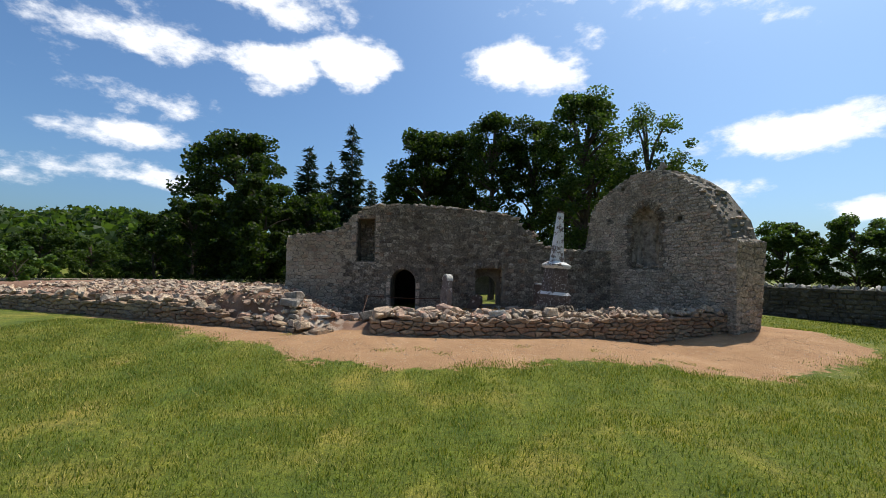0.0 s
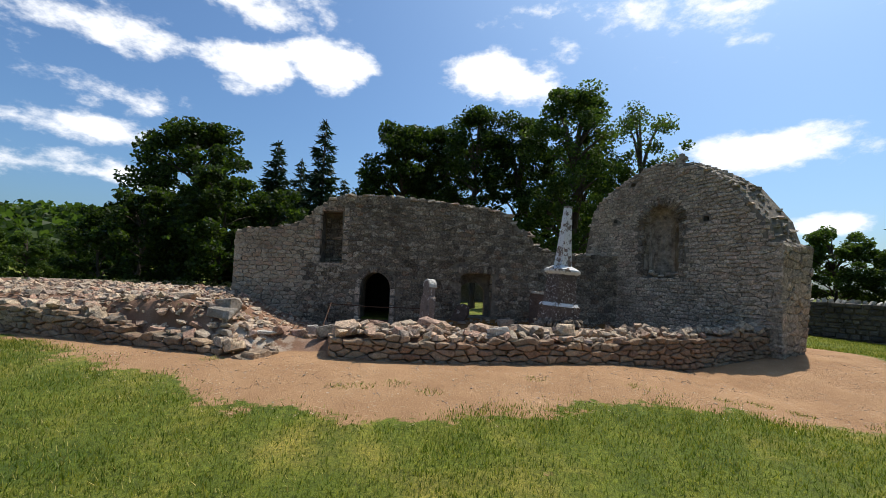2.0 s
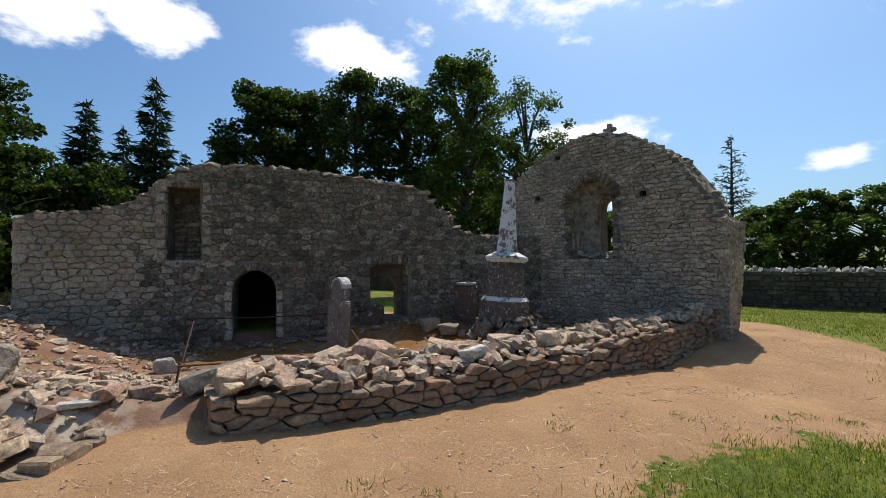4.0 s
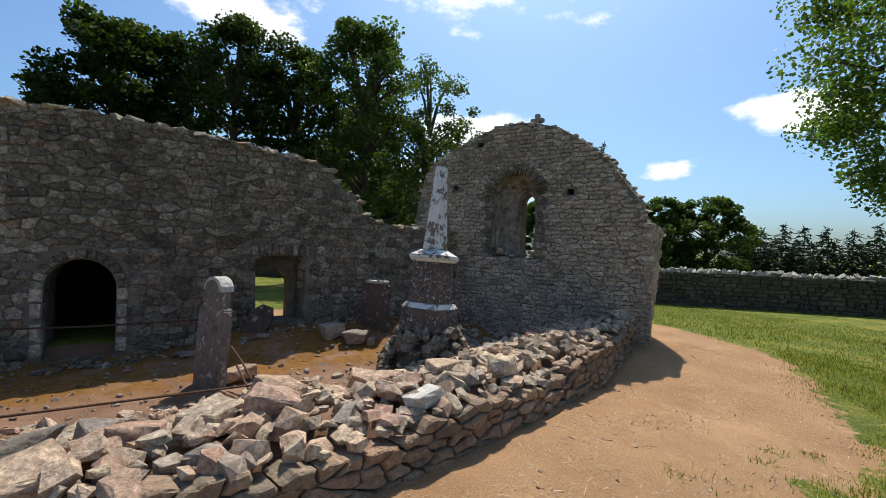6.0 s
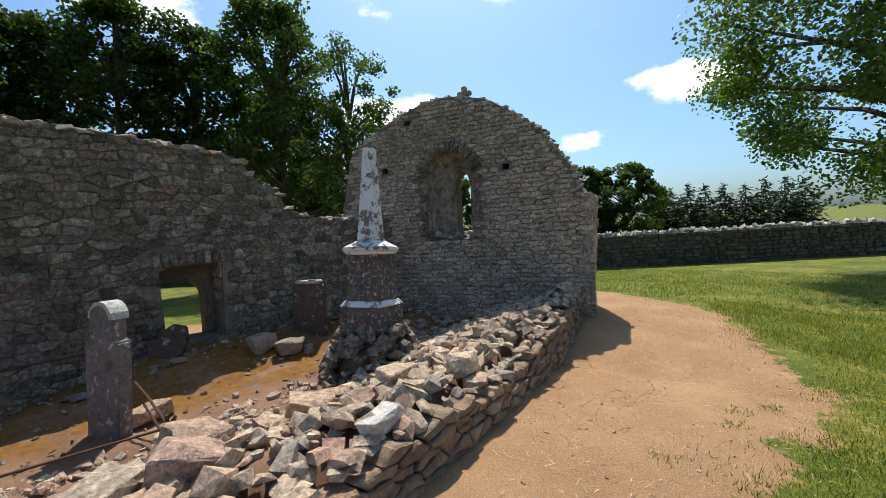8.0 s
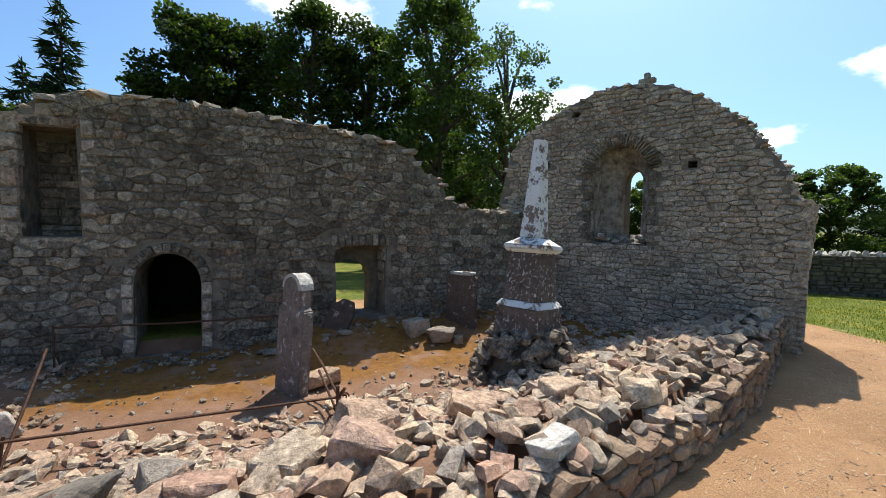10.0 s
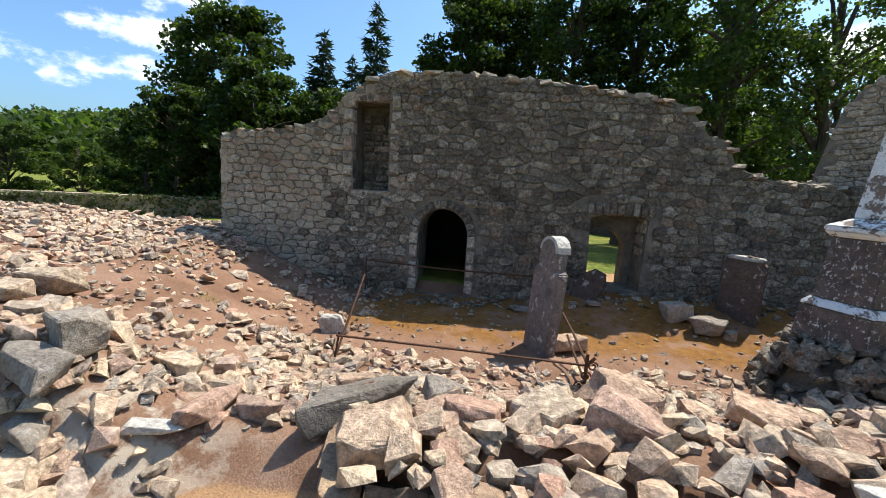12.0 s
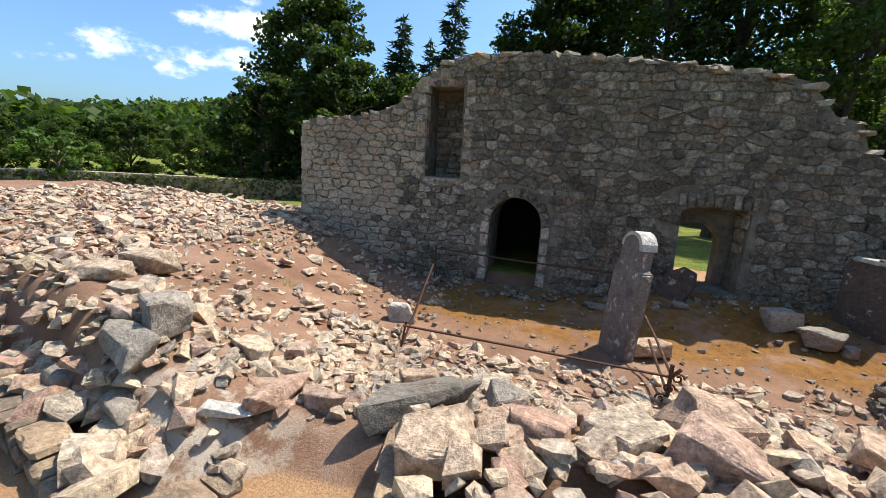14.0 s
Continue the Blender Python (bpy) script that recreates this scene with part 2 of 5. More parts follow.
def ground_mat():
    n = Nodes("ground_cover", 0.95)
    # grass: mown, with yellowed and clover patches
    g = n.ramp(n.noise(1.1, 6, 0.6), [(0.3, (0.07, 0.105, 0.012)), (0.5, (0.12, 0.145, 0.018)), (0.72, (0.26, 0.22, 0.05))])
    g = n.mix(1.0, g, n.ramp(n.noise(30, 8, 0.8), [(0.32, (0.3, 0.34, 0.26)), (0.5, (1, 1, 1)), (0.68, (1.7, 1.6, 1.5))]), 'MULTIPLY')
    g = n.mix(0.8, g, n.ramp(n.noise(95, 5, 0.8), [(0.3, (0.45, 0.5, 0.4)), (0.5, (1, 1, 1)), (0.7, (1.6, 1.5, 1.3))]), 'MULTIPLY')
    g = n.mix(0.7, g, n.ramp(n.noise(4.5, 6, 0.7), [(0.35, (0.55, 0.62, 0.5)), (0.65, (1.35, 1.25, 1.1))]), 'MULTIPLY')
    # path: reddish quarry grit with straw-coloured bits
    p = n.ramp(n.noise(1.7, 7, 0.6), [(0.3, (0.31, 0.172, 0.084)), (0.55, (0.38, 0.222, 0.112)), (0.75, (0.45, 0.275, 0.145))])
    p = n.mix(0.9, p, n.ramp(n.noise(85, 6, 0.8), [(0.3, (0.5, 0.47, 0.44)), (0.5, (1, 1, 1)), (0.72, (1.6, 1.6, 1.55))]), 'MULTIPLY')
    p = n.mix(n.math('MULTIPLY', n.step(n.noise(150, 3, 0.6), 0.66, 0.72), 0.6), p, (0.12, 0.075, 0.05))
    # soil inside the ruin: brown earth, mossy orange in places
    s = n.ramp(n.noise(1.6, 7, 0.62), [(0.3, (0.17, 0.092, 0.054)), (0.55, (0.26, 0.152, 0.096)), (0.75, (0.33, 0.215, 0.15))])
    s = n.mix(0.9, s, n.ramp(n.noise(60, 7, 0.8), [(0.25, (0.5, 0.48, 0.46)), (0.75, (1.45, 1.42, 1.4))]), 'MULTIPLY')
    moss = n.mix(0.9, n.ramp(n.noise(12, 6, 0.7), [(0.35, (0.17, 0.072, 0.016)), (0.7, (0.29, 0.145, 0.034))]), n.ramp(n.noise(90, 5, 0.8), [(0.25, (0.5, 0.5, 0.5)), (0.75, (1.4, 1.4, 1.4))]), 'MULTIPLY')
    s = n.mix(n.math('MULTIPLY', n.attr("moss"), n.step(n.noise(2.2, 6, 0.65), 0.36, 0.52)), s, moss)
    s = n.mix(n.math('MULTIPLY', n.attr("lime"), n.step(n.noise(5, 6, 0.7), 0.42, 0.55)), s, (0.52, 0.44, 0.34))
    rag = n.math('ADD', n.math('MULTIPLY', n.math('SUBTRACT', n.noise(1.4, 5, 0.65), 0.5), 1.9), n.math('MULTIPLY', n.math('SUBTRACT', n.noise(9, 5, 0.7), 0.5), 0.8))
    pm = n.step(n.math('ADD', n.attr("path"), rag), 0.42, 0.58)
    bare = n.math('MULTIPLY', n.step(n.noise(0.9, 6, 0.7), 0.66, 0.72), n.step(n.attr("worn"), 0.1, 0.9))
    col = n.mix(n.math('MAXIMUM', pm, bare), g, p)
    col = n.mix(n.step(n.attr("soil"), 0.4, 0.6), col, s)
    n.bump(n.math('ADD', n.noise(75, 7, 0.8), n.math('MULTIPLY', n.noise(16, 4, 0.6), 0.4)), 0.75, 0.02)
    return n.done(col)


M_GROUND = ground_mat()


def leaf_mat(name, stops, through_light=0.35):
    n = Nodes(name, 0.55)
    col = n.ramp(n.chance(), stops)
    n.link(col, n.b.inputs["Base Color"])
    tr = n.t.nodes.new("ShaderNodeBsdfTranslucent")
    n.link(n.mix(1.0, col, (1.5, 1.7, 0.6), 'MULTIPLY'), tr.inputs[0])
    ms = n.t.nodes.new("ShaderNodeMixShader")
    ms.inputs[0].default_value = through_light
    out = n.t.nodes["Material Output"]
    n.link(n.b.outputs[0], ms.inputs[1])
    n.link(tr.outputs[0], ms.inputs[2])
    n.link(ms.outputs[0], out.inputs[0])
    return n.m


M_LEAF = leaf_mat("broad_leaf", [(0.0, (0.016, 0.028, 0.006)), (0.5, (0.027, 0.046, 0.010)), (1.0, (0.062, 0.088, 0.02))], 0.48)
M_ASH = leaf_mat("ash_leaf", [(0.0, (0.032, 0.054, 0.013)), (0.5, (0.048, 0.076, 0.019)), (1.0, (0.085, 0.12, 0.032))], 0.5)
M_BRIGHT = leaf_mat("bright_leaf", [(0.0, (0.05, 0.09, 0.02)), (0.5, (0.08, 0.13, 0.03)), (1.0, (0.12, 0.175, 0.045))], 0.4)
M_NEEDLE = leaf_mat("needle", [(0.0, (0.014, 0.028, 0.011)), (0.6, (0.024, 0.044, 0.016)), (1.0, (0.040, 0.064, 0.022))], 0.12)
M_LARCH = leaf_mat("larch_needle", [(0.0, (0.06, 0.08, 0.05)), (1.0, (0.1, 0.12, 0.07))], 0.2)
M_BLADE = leaf_mat("grass_blade", [(0.0, (0.055, 0.085, 0.01)), (0.4, (0.135, 0.165, 0.02)), (0.7, (0.25, 0.24, 0.045)), (1.0, (0.44, 0.37, 0.13))], 0.3)
M_IVY = leaf_mat("ivy_leaf", [(0.0, (0.06, 0.08, 0.03)), (0.6, (0.12, 0.13, 0.06)), (1.0, (0.24, 0.22, 0.14))], 0.2)
M_STRAW = leaf_mat("straw", [(0.0, (0.3, 0.2, 0.12)), (0.7, (0.5, 0.38, 0.24)), (1.0, (0.62, 0.52, 0.36))], 0.1)


def bark():
    n = Nodes("bark", 0.95)
    col = n.ramp(n.noise(9, 7, 0.7, (1, 1, 0.2)), [(0.3, (0.035, 0.028, 0.02)), (0.7, (0.12, 0.095, 0.07))])
    n.bump(n.noise(20, 6, 0.7, (1, 1, 0.2)), 0.8, 0.03)
    return n.done(col)


M_BARK = bark()

# ---- geometry helpers ----
rng = np.random.default_rng(7)


def mesh_np(name, verts, faces, mat, smooth=False):
    """A mesh from arrays of corners and of faces that all have as many sides."""
    me = bpy.data.meshes.new(name)
    v = np.asarray(verts, np.float32)
    fc = np.asarray(faces, np.int32)
    k = fc.shape[1]
    me.vertices.add(len(v))
    me.vertices.foreach_set("co", v.ravel())
    me.loops.add(fc.size)
    me.loops.foreach_set("vertex_index", fc.ravel())
    me.polygons.add(len(fc))
    me.polygons.foreach_set("loop_start", np.arange(0, fc.size, k, dtype=np.int32))
    me.update(calc_edges=True)
    me.materials.append(mat)
    me.polygons.foreach_set("use_smooth", np.full(len(fc), smooth))
    return me


def part(name, bm, mat, parent=None, label=""):
    me = bpy.data.meshes.new(name)
    bmesh.ops.recalc_face_normals(bm, faces=bm.faces)
    bm.to_mesh(me)
    bm.free()
    me.materials.append(mat)
    ob = new(name, me)
    ob.parent = parent
    return tagged(ob, label)


def hull(points):
    """Corners and triangles of the convex body round some points."""
    bm = bmesh.new()
    vs = [bm.verts.new(p) for p in points]
    res = bmesh.ops.convex_hull(bm, input=vs)
    loose = [v for v in bm.verts if not v.link_faces]
    bmesh.ops.delete(bm, geom=loose, context='VERTS')
    bmesh.ops.triangulate(bm, faces=bm.faces)
    bmesh.ops.recalc_face_normals(bm, faces=bm.faces)
    bm.verts.index_update()
    v = np.array([x.co[:] for x in bm.verts])
    fc = np.array([[x.index for x in q.verts] for q in bm.faces])
    bm.free()
    return v, fc


def rubble_shape(k):
    """An angular broken stone in a unit box: split slabs and shards."""
    pts = []
    if k % 3:
        n = int(rng.integers(4, 7))
        start = rng.uniform(0, 6.28)
        for z, s in ((-0.4, 1.0), (rng.uniform(0.2, 0.4), rng.uniform(0.7, 1.0))):
            for i in range(n):
                a = start + (i + rng.uniform(-.3, .3)) * 6.283 / n
                r = rng.uniform(0.36, 0.54) * s
                pts.append((r * math.cos(a), r * math.sin(a), z + rng.uniform(-.12, .12)))
    else:
        for _ in range(13):
            d = rng.normal(size=3)
            d /= np.abs(d).max() ** 0.6 * np.linalg.norm(d) ** 0.4
            pts.append(tuple(d * rng.uniform(0.38, 0.52)))
    return hull(pts)


def block_shape():
    """A roughly squared walling stone: front at -y, chipped edges."""
    pts = [(sx * 0.48, 0.5, sz * 0.48) for sx in (-1, 1) for sz in (-1, 1)]
    for sx, sz in ((-1, -1), (1, -1), (1, 1), (-1, 1)):
        cx, cz = rng.uniform(0.4, 0.5), rng.uniform(0.36, 0.5)
        pts.append((sx * cx, -0.2, sz * cz))
        pts.append((sx * (cx - rng.uniform(0.05, 0.13)), -0.5 + rng.uniform(0, 0.16), sz * (cz - rng.uniform(0.06, 0.16))))
    pts.append((rng.uniform(-0.5, 0.5), -0.3, 0.5 * rng.choice((-1, 1))))
    return hull(pts)


RUBBLE = [rubble_shape(k) for k in range(30)]
BLOCK = [block_shape() for _ in range(18)]


def joined(shapes, places):
    """Corners and triangles of many stones: places are (variant, 3x3 turn with size, place)."""
    vs, fs, base = [], [], 0
    for k, m, p in places:
        v, fc = shapes[k]
        vs.append(v @ np.asarray(m).T + np.asarray(p))
        fs.append(fc + base)
        base += len(v)
    return np.concatenate(vs), np.concatenate(fs)


def turn(rx, ry, rz, size):
    return np.array(Euler((rx, ry, rz)).to_matrix()) * np.asarray(size)[None, :]


def lay(shapes, places, mat, parent, name="stone", near=None, limit=300, rest="stones"):
    """The first pieces as objects of their own that share meshes, the others joined."""
    if near is not None:
        order = np.argsort([near(p) for _, _, p in places], kind="stable")
        places = [places[i] for i in order]
    meshes = {}
    for k, m, p in places[:limit]:
        if k not in meshes:
            meshes[k] = mesh_np(name, *shapes[k], mat)
        ob = new(name, meshes[k])
        ob.matrix_world = Matrix.Translation([float(c) for c in p]) @ Matrix([[float(c) for c in r] for r in m]).to_4x4()
        ob.parent = parent
    if places[limit:]:
        ob = new(rest, mesh_np(rest, *joined(shapes, places[limit:]), mat))
        ob.parent = parent
        tagged(ob, kind="stuff")


def smooth(a, b, x):
    t = np.clip((np.asarray(x, float) - a) / (b - a), 0, 1)
    return t * t * (3 - 2 * t)


def poly_distance(poly, x, y):
    """Distance to a polygon's border, positive inside."""
    p = np.array(poly, float)
    q = np.roll(p, -1, axis=0)
    x, y = np.asarray(x, float), np.asarray(y, float)
    best = np.full(x.shape, 1e9)
    inside = np.zeros(x.shape, bool)
    for (ax, ay), (bx, by) in zip(p, q):
        dx, dy = bx - ax, by - ay
        t = np.clip(((x - ax) * dx + (y - ay) * dy) / (dx * dx + dy * dy), 0, 1)
        best = np.minimum(best, np.hypot(x - ax - t * dx, y - ay - t * dy))
        if ay != by:
            inside ^= ((ay > y) != (by > y)) & (x < (bx - ax) * (y - ay) / (by - ay) + ax)
    return np.where(inside, best, -best)


# ---- the plan ----
NEAR_A, NEAR_B = np.array((-1.93, 11.36)), np.array((5.05, 12.92))      # outer foot of the low wall
LEFT_A, LEFT_B = np.array((-2.75, 10.96)), np.array((-14.0, 14.1))     # outer foot of the other low wall
GABLE_A, GABLE_E, GABLE_N = np.array((5.05, 12.9)), np.array((-0.389, 0.921)), np.array((0.921, 0.389))
BACK_Y = 16.0
PATH_EDGE = [(-30, 18.2), (-12, 13.6), (-6.9, 11.9), (-4.2, 10.45), (-2.6, 9.75), (-1.5, 9.4), (-0.4, 9.45), (0.8, 9.85), (1.7, 10.05), (2.8, 9.85), (3.7, 9.85), (4.6, 10.2), (5.8, 10.85), (6.8, 11.6), (7.3, 12.8), (7.7, 14.5), (8.5, 22), (4.5, 22), (4.5, 13.0), (-2.0, 11.95), (-2.8, 11.7), (-13, 14.9), (-30, 20)]
INSIDE = [(-14, 14.3), (-2.85, 11.13), (-2.5, 11.5), (-1.9, 11.52), (-0.9, 11.44), (0.0, 11.44), (1.1, 11.63), (2.9, 12.26), (5.0, 13.1), (3.6, 16.4), (-5.0, 16.4), (-5.4, 17.2), (-13, 18.6)]
near_dir = (NEAR_B - NEAR_A) / np.linalg.norm(NEAR_B - NEAR_A)
near_in = np.array((-near_dir[1], near_dir[0]))
near_len = float(np.linalg.norm(NEAR_B - NEAR_A))


def near_bow(u):
    """How far the low wall bulges out towards the path."""
    return 0.5 * np.sin(math.pi * np.clip(np.asarray(u, float) / near_len, 0, 1) ** 0.75)


left_dir = (LEFT_B - LEFT_A) / np.linalg.norm(LEFT_B - LEFT_A)
left_in = np.array((left_dir[1], -left_dir[0]))


def height(x, y):
    """Height of the ground, without its finest roughness."""
    x, y = np.asarray(x, float), np.asarray(y, float)
    z = 0.28 * np.exp(-((x - 5.9) ** 2 / 9 + (y - 13.4) ** 2 / 6))
    rise = 0.25 * smooth(7.6, 11.0, y) * smooth(4.5, 1.5, x) + 0.03 * smooth(-2.0, -4.5, x) * smooth(9.8, 11.4, y)
    z = np.maximum(z, rise) - 0.28 * smooth(9, 15, x)
    z = z - 0.7 * smooth(19, 28, y) * smooth(6, -2, x) - 0.7 * smooth(-13, -20, x)
    d = poly_distance(INSIDE, x, y)
    dn = (x - NEAR_A[0]) * near_in[0] + (y - NEAR_A[1]) * near_in[1]
    un = (x - NEAR_A[0]) * near_dir[0] + (y - NEAR_A[1]) * near_dir[1]
    dn = dn + near_bow(un)
    inner = 0.1 + 0.27 * smooth(14.7, 15.9, y) * smooth(-1.6, 0.2, x)
    pile = 0.44 * (1 - smooth(0.55, 2.1, dn)) * smooth(-0.5, 0.5, un)
    ramp = 0.26 * (1 - smooth(0.5, 2.0, dn)) * (1 - smooth(-0.5, 0.5, un)) * smooth(-0.1, 0.6, dn)
    mound = 0.66 * smooth(-2.6, -5.2, x + 0.25 * (y - 14)) * smooth(0.0, 0.9, d + 0.4)
    inner = inner + pile + ramp + mound
    return z + (inner - z) * smooth(0.0, 0.28, d)


def ground_at(x, y):
    return float(height(np.array([x]), np.array([y]))[0])


def axis_steps(a, b, fine):
    far = [a - 14 - s for s in (0, 4, 9, 16, 26, 45, 80, 140, 260, 480, 900)][::-1]
    far2 = [b + 14 + s for s in (0, 4, 9, 16, 26, 45, 80, 140, 260, 480, 900)]
    return np.array(far + list(np.arange(a - 13.5, a, 0.5)) + list(np.arange(a, b, fine)) + list(np.arange(b, b + 13.6, 0.5)) + far2)


gx, gy = np.meshgrid(axis_steps(-8.5, 8.6, 0.09), axis_steps(3.0, 17.6, 0.09))
gz = height(gx, gy)
rough = np.array([noise.noise(Vector((a * 2.3, b * 2.3, 0))) + 0.5 * noise.noise(Vector((a * 7, b * 7, 3))) for a, b in zip(gx.ravel(), gy.ravel())]).reshape(gx.shape)
inside_d, path_d = poly_distance(INSIDE, gx, gy), poly_distance(PATH_EDGE, gx, gy)
gz = gz + rough * np.where(inside_d > 0.2, 0.035, 0.012)
# wooded rise far off beyond the left side
far = np.hypot(gx, gy)
bear = np.degrees(np.arctan2(gx, gy))
gz = gz + smooth(90, 330, far) * (17 + 7 * np.sin(bear * 0.13)) * smooth(-8, -40, bear) * smooth(-140, -100, bear)
ny, nx = gx.shape
idx = np.arange(ny * nx).reshape(ny, nx)
quads = np.stack([idx[:-1, :-1], idx[:-1, 1:], idx[1:, 1:], idx[1:, :-1]], -1).reshape(-1, 4)
ground = new("ground", mesh_np("ground", np.stack([gx, gy, gz], -1).reshape(-1, 3), quads, M_GROUND, smooth=True))
tagged(ground, "mown lawn, reddish grit path and bare earth inside the ruin", "ground", kind="structure")
for key, val in (("path", np.maximum(smooth(-0.55, 0.55, path_d), smooth(1.0, 0.5, np.hypot((gx - 0.9) / 1.6, gy - 17.5)))), ("soil", smooth(-0.05, 0.2, inside_d)),
                 ("moss", smooth(14.05, 14.5, gy) * smooth(16.1, 15.9, gy) * smooth(-3.2, -2.7, gx)),
                 ("worn", smooth(-2.6, -0.4, path_d)),
                 ("lime", np.exp(-((gx + 2.95) ** 2 + (gy - 11.55) ** 2) / 0.2))):
    ground.data.attributes.new(key, 'FLOAT', 'POINT').data.foreach_set("value", np.asarray(val, np.float32).ravel())


def slab_with_holes(name, outline, holes, d0, d1, place, mat, parent=None):
    """An upright slab: outline and holes in (u, v), from depth d0 to d1; place(u, v, d) gives the point."""
    bm = bmesh.new()
    edges = []
    for loop in (outline, *holes):
        vs = [bm.verts.new(place(u, v, d0)) for u, v in loop]
        edges += [bm.edges.new((vs[i], vs[(i + 1) % len(vs)])) for i in range(len(vs))]
    front = [q for q in bmesh.ops.triangle_fill(bm, edges=edges, use_beauty=True)["geom"] if isinstance(q, bmesh.types.BMFace)]
    ext = bmesh.ops.extrude_face_region(bm, geom=front, use_keep_orig=True)
    shift = Vector(place(0, 0, d1)) - Vector(place(0, 0, d0))
    bmesh.ops.translate(bm, verts=[q for q in ext["geom"] if isinstance(q, bmesh.types.BMVert)], vec=shift)
    return part(name, bm, mat, parent)


def arch(u0, u1, v0, spring, top, n=12):
    """Outline of an arched opening, from its foot on the u0 side round to u1."""
    c, r = (u0 + u1) / 2, (u1 - u0) / 2
    return [(u0, v0)] + [(c - r * math.cos(math.pi * i / n), spring + (top - spring) * math.sin(math.pi * i / n)) for i in range(n + 1)] + [(u1, v0)]


def in_loop(loop, u, v, grow=0.0):
    us, vs = [q[0] for q in loop], [q[1] for q in loop]
    g = max(grow, 0.0)
    if not (min(us) - g <= u <= max(us) + g and min(vs) - g <= v <= max(vs) + g):
        return False
    return float(poly_distance(loop, np.array([u]), np.array([v]))[0]) > -grow


def masonry(u0, u1, low, high, holes, hr, wr, ragged=0.5):
    """Uneven courses of stones between two curves, as (u, v, width, height)."""
    cells, v = [], min(low(u) for u in np.linspace(u0, u1, 20)) - 0.02
    top = max(high(u) for u in np.linspace(u0, u1, 60))
    ph = 0
    while v < top:
        h = rng.uniform(*hr)
        u, ph = u0 - rng.uniform(0, 0.02), ph + 1.7
        while u < u1:
            w = min(rng.uniform(*wr) * rng.choice((0.7, 1.0, 1.35)), u1 - u + 0.02)
            if w < 0.05:
                break
            hh = h
            rows = [(v, hh)]
            if h > hr[0] * 1.4 and rng.random() < 0.3:
                cut = rng.uniform(0.4, 0.6)
                rows = [(v, h * cut), (v + h * cut, h * (1 - cut))]
            for vv, q in rows:
                cu, cv = u + w / 2, vv + q / 2 + ragged * 0.02 * math.sin(u * 2.3 + ph)
                if low(cu) - 0.05 < cv and cv + q * 0.35 < high(cu) and not any(in_loop(o, cu, cv, 0.3 * min(w, q)) or in_loop(o, cu - w * 0.4, cv) or in_loop(o, cu + w * 0.4, cv) for o in holes):
                    cells.append((cu, cv, w, q))
            u += w
        v += h
    return cells


def rubble_cells(u0, u1, v0, v1, size, aspect, keep, jit=0.3):
    """Irregular many-sided stones that fill a face: polygons in (u, v)."""
    pts = []
    for j, v in enumerate(np.arange(v0 - size, v1 + size, size)):
        for u in np.arange(u0 - size * aspect, u1 + size * aspect, size * aspect):
            if rng.random() > 0.12:
                pts.append(((u + size * aspect * (0.5 * (j % 2) + rng.uniform(-.36, .36))) / aspect, v + size * rng.uniform(-jit, jit)))
    pts = np.array(pts)
    out = []
    for i, (a, b) in enumerate(pts):
        u = a * aspect
        if not (u0 - size < u < u1 + size and v0 - size < b < v1 + size):
            continue
        poly = [(a - 2.2 * size, b - 2.2 * size), (a + 2.2 * size, b - 2.2 * size), (a + 2.2 * size, b + 2.2 * size), (a - 2.2 * size, b + 2.2 * size)]
        d = np.hypot(pts[:, 0] - a, pts[:, 1] - b)
        for k in np.argsort(d)[1:17]:
            n0, n1 = pts[k] - (a, b)
            lim = 0.5 * (n0 * (pts[k][0] + a) + n1 * (pts[k][1] + b))
            got = []
            for (x0, y0), (x1, y1) in zip(poly, poly[1:] + poly[:1]):
                s0, s1 = n0 * x0 + n1 * y0 - lim, n0 * x1 + n1 * y1 - lim
                if s0 <= 0:
                    got.append((x0, y0))
                if s0 * s1 < 0:
                    t = s0 / (s0 - s1)
                    got.append((x0 + t * (x1 - x0), y0 + t * (y1 - y0)))
            poly = got
        # a corner more on each long side, all corners knocked about
        more = []
        for (x0, y0), (x1, y1) in zip(poly, poly[1:] + poly[:1]):
            more.append((x0, y0))
            if math.hypot(x1 - x0, y1 - y0) > 0.55 * size:
                more.append(((x0 + x1) / 2 + 0.07 * size * rng.normal(), (y0 + y1) / 2 + 0.07 * size * rng.normal()))
        poly = [(min(max(x * aspect, u0), u1), min(max(y, v0), v1)) for x, y in more]
        if len(poly) < 3:
            continue
        c = np.mean(poly, axis=0)
        span = np.ptp(np.array(poly), axis=0)
        if span[0] < 0.05 or span[1] < 0.03 or not keep(c[0], c[1], poly):
            continue
        out.append((c, np.array(poly) - c))
    return out


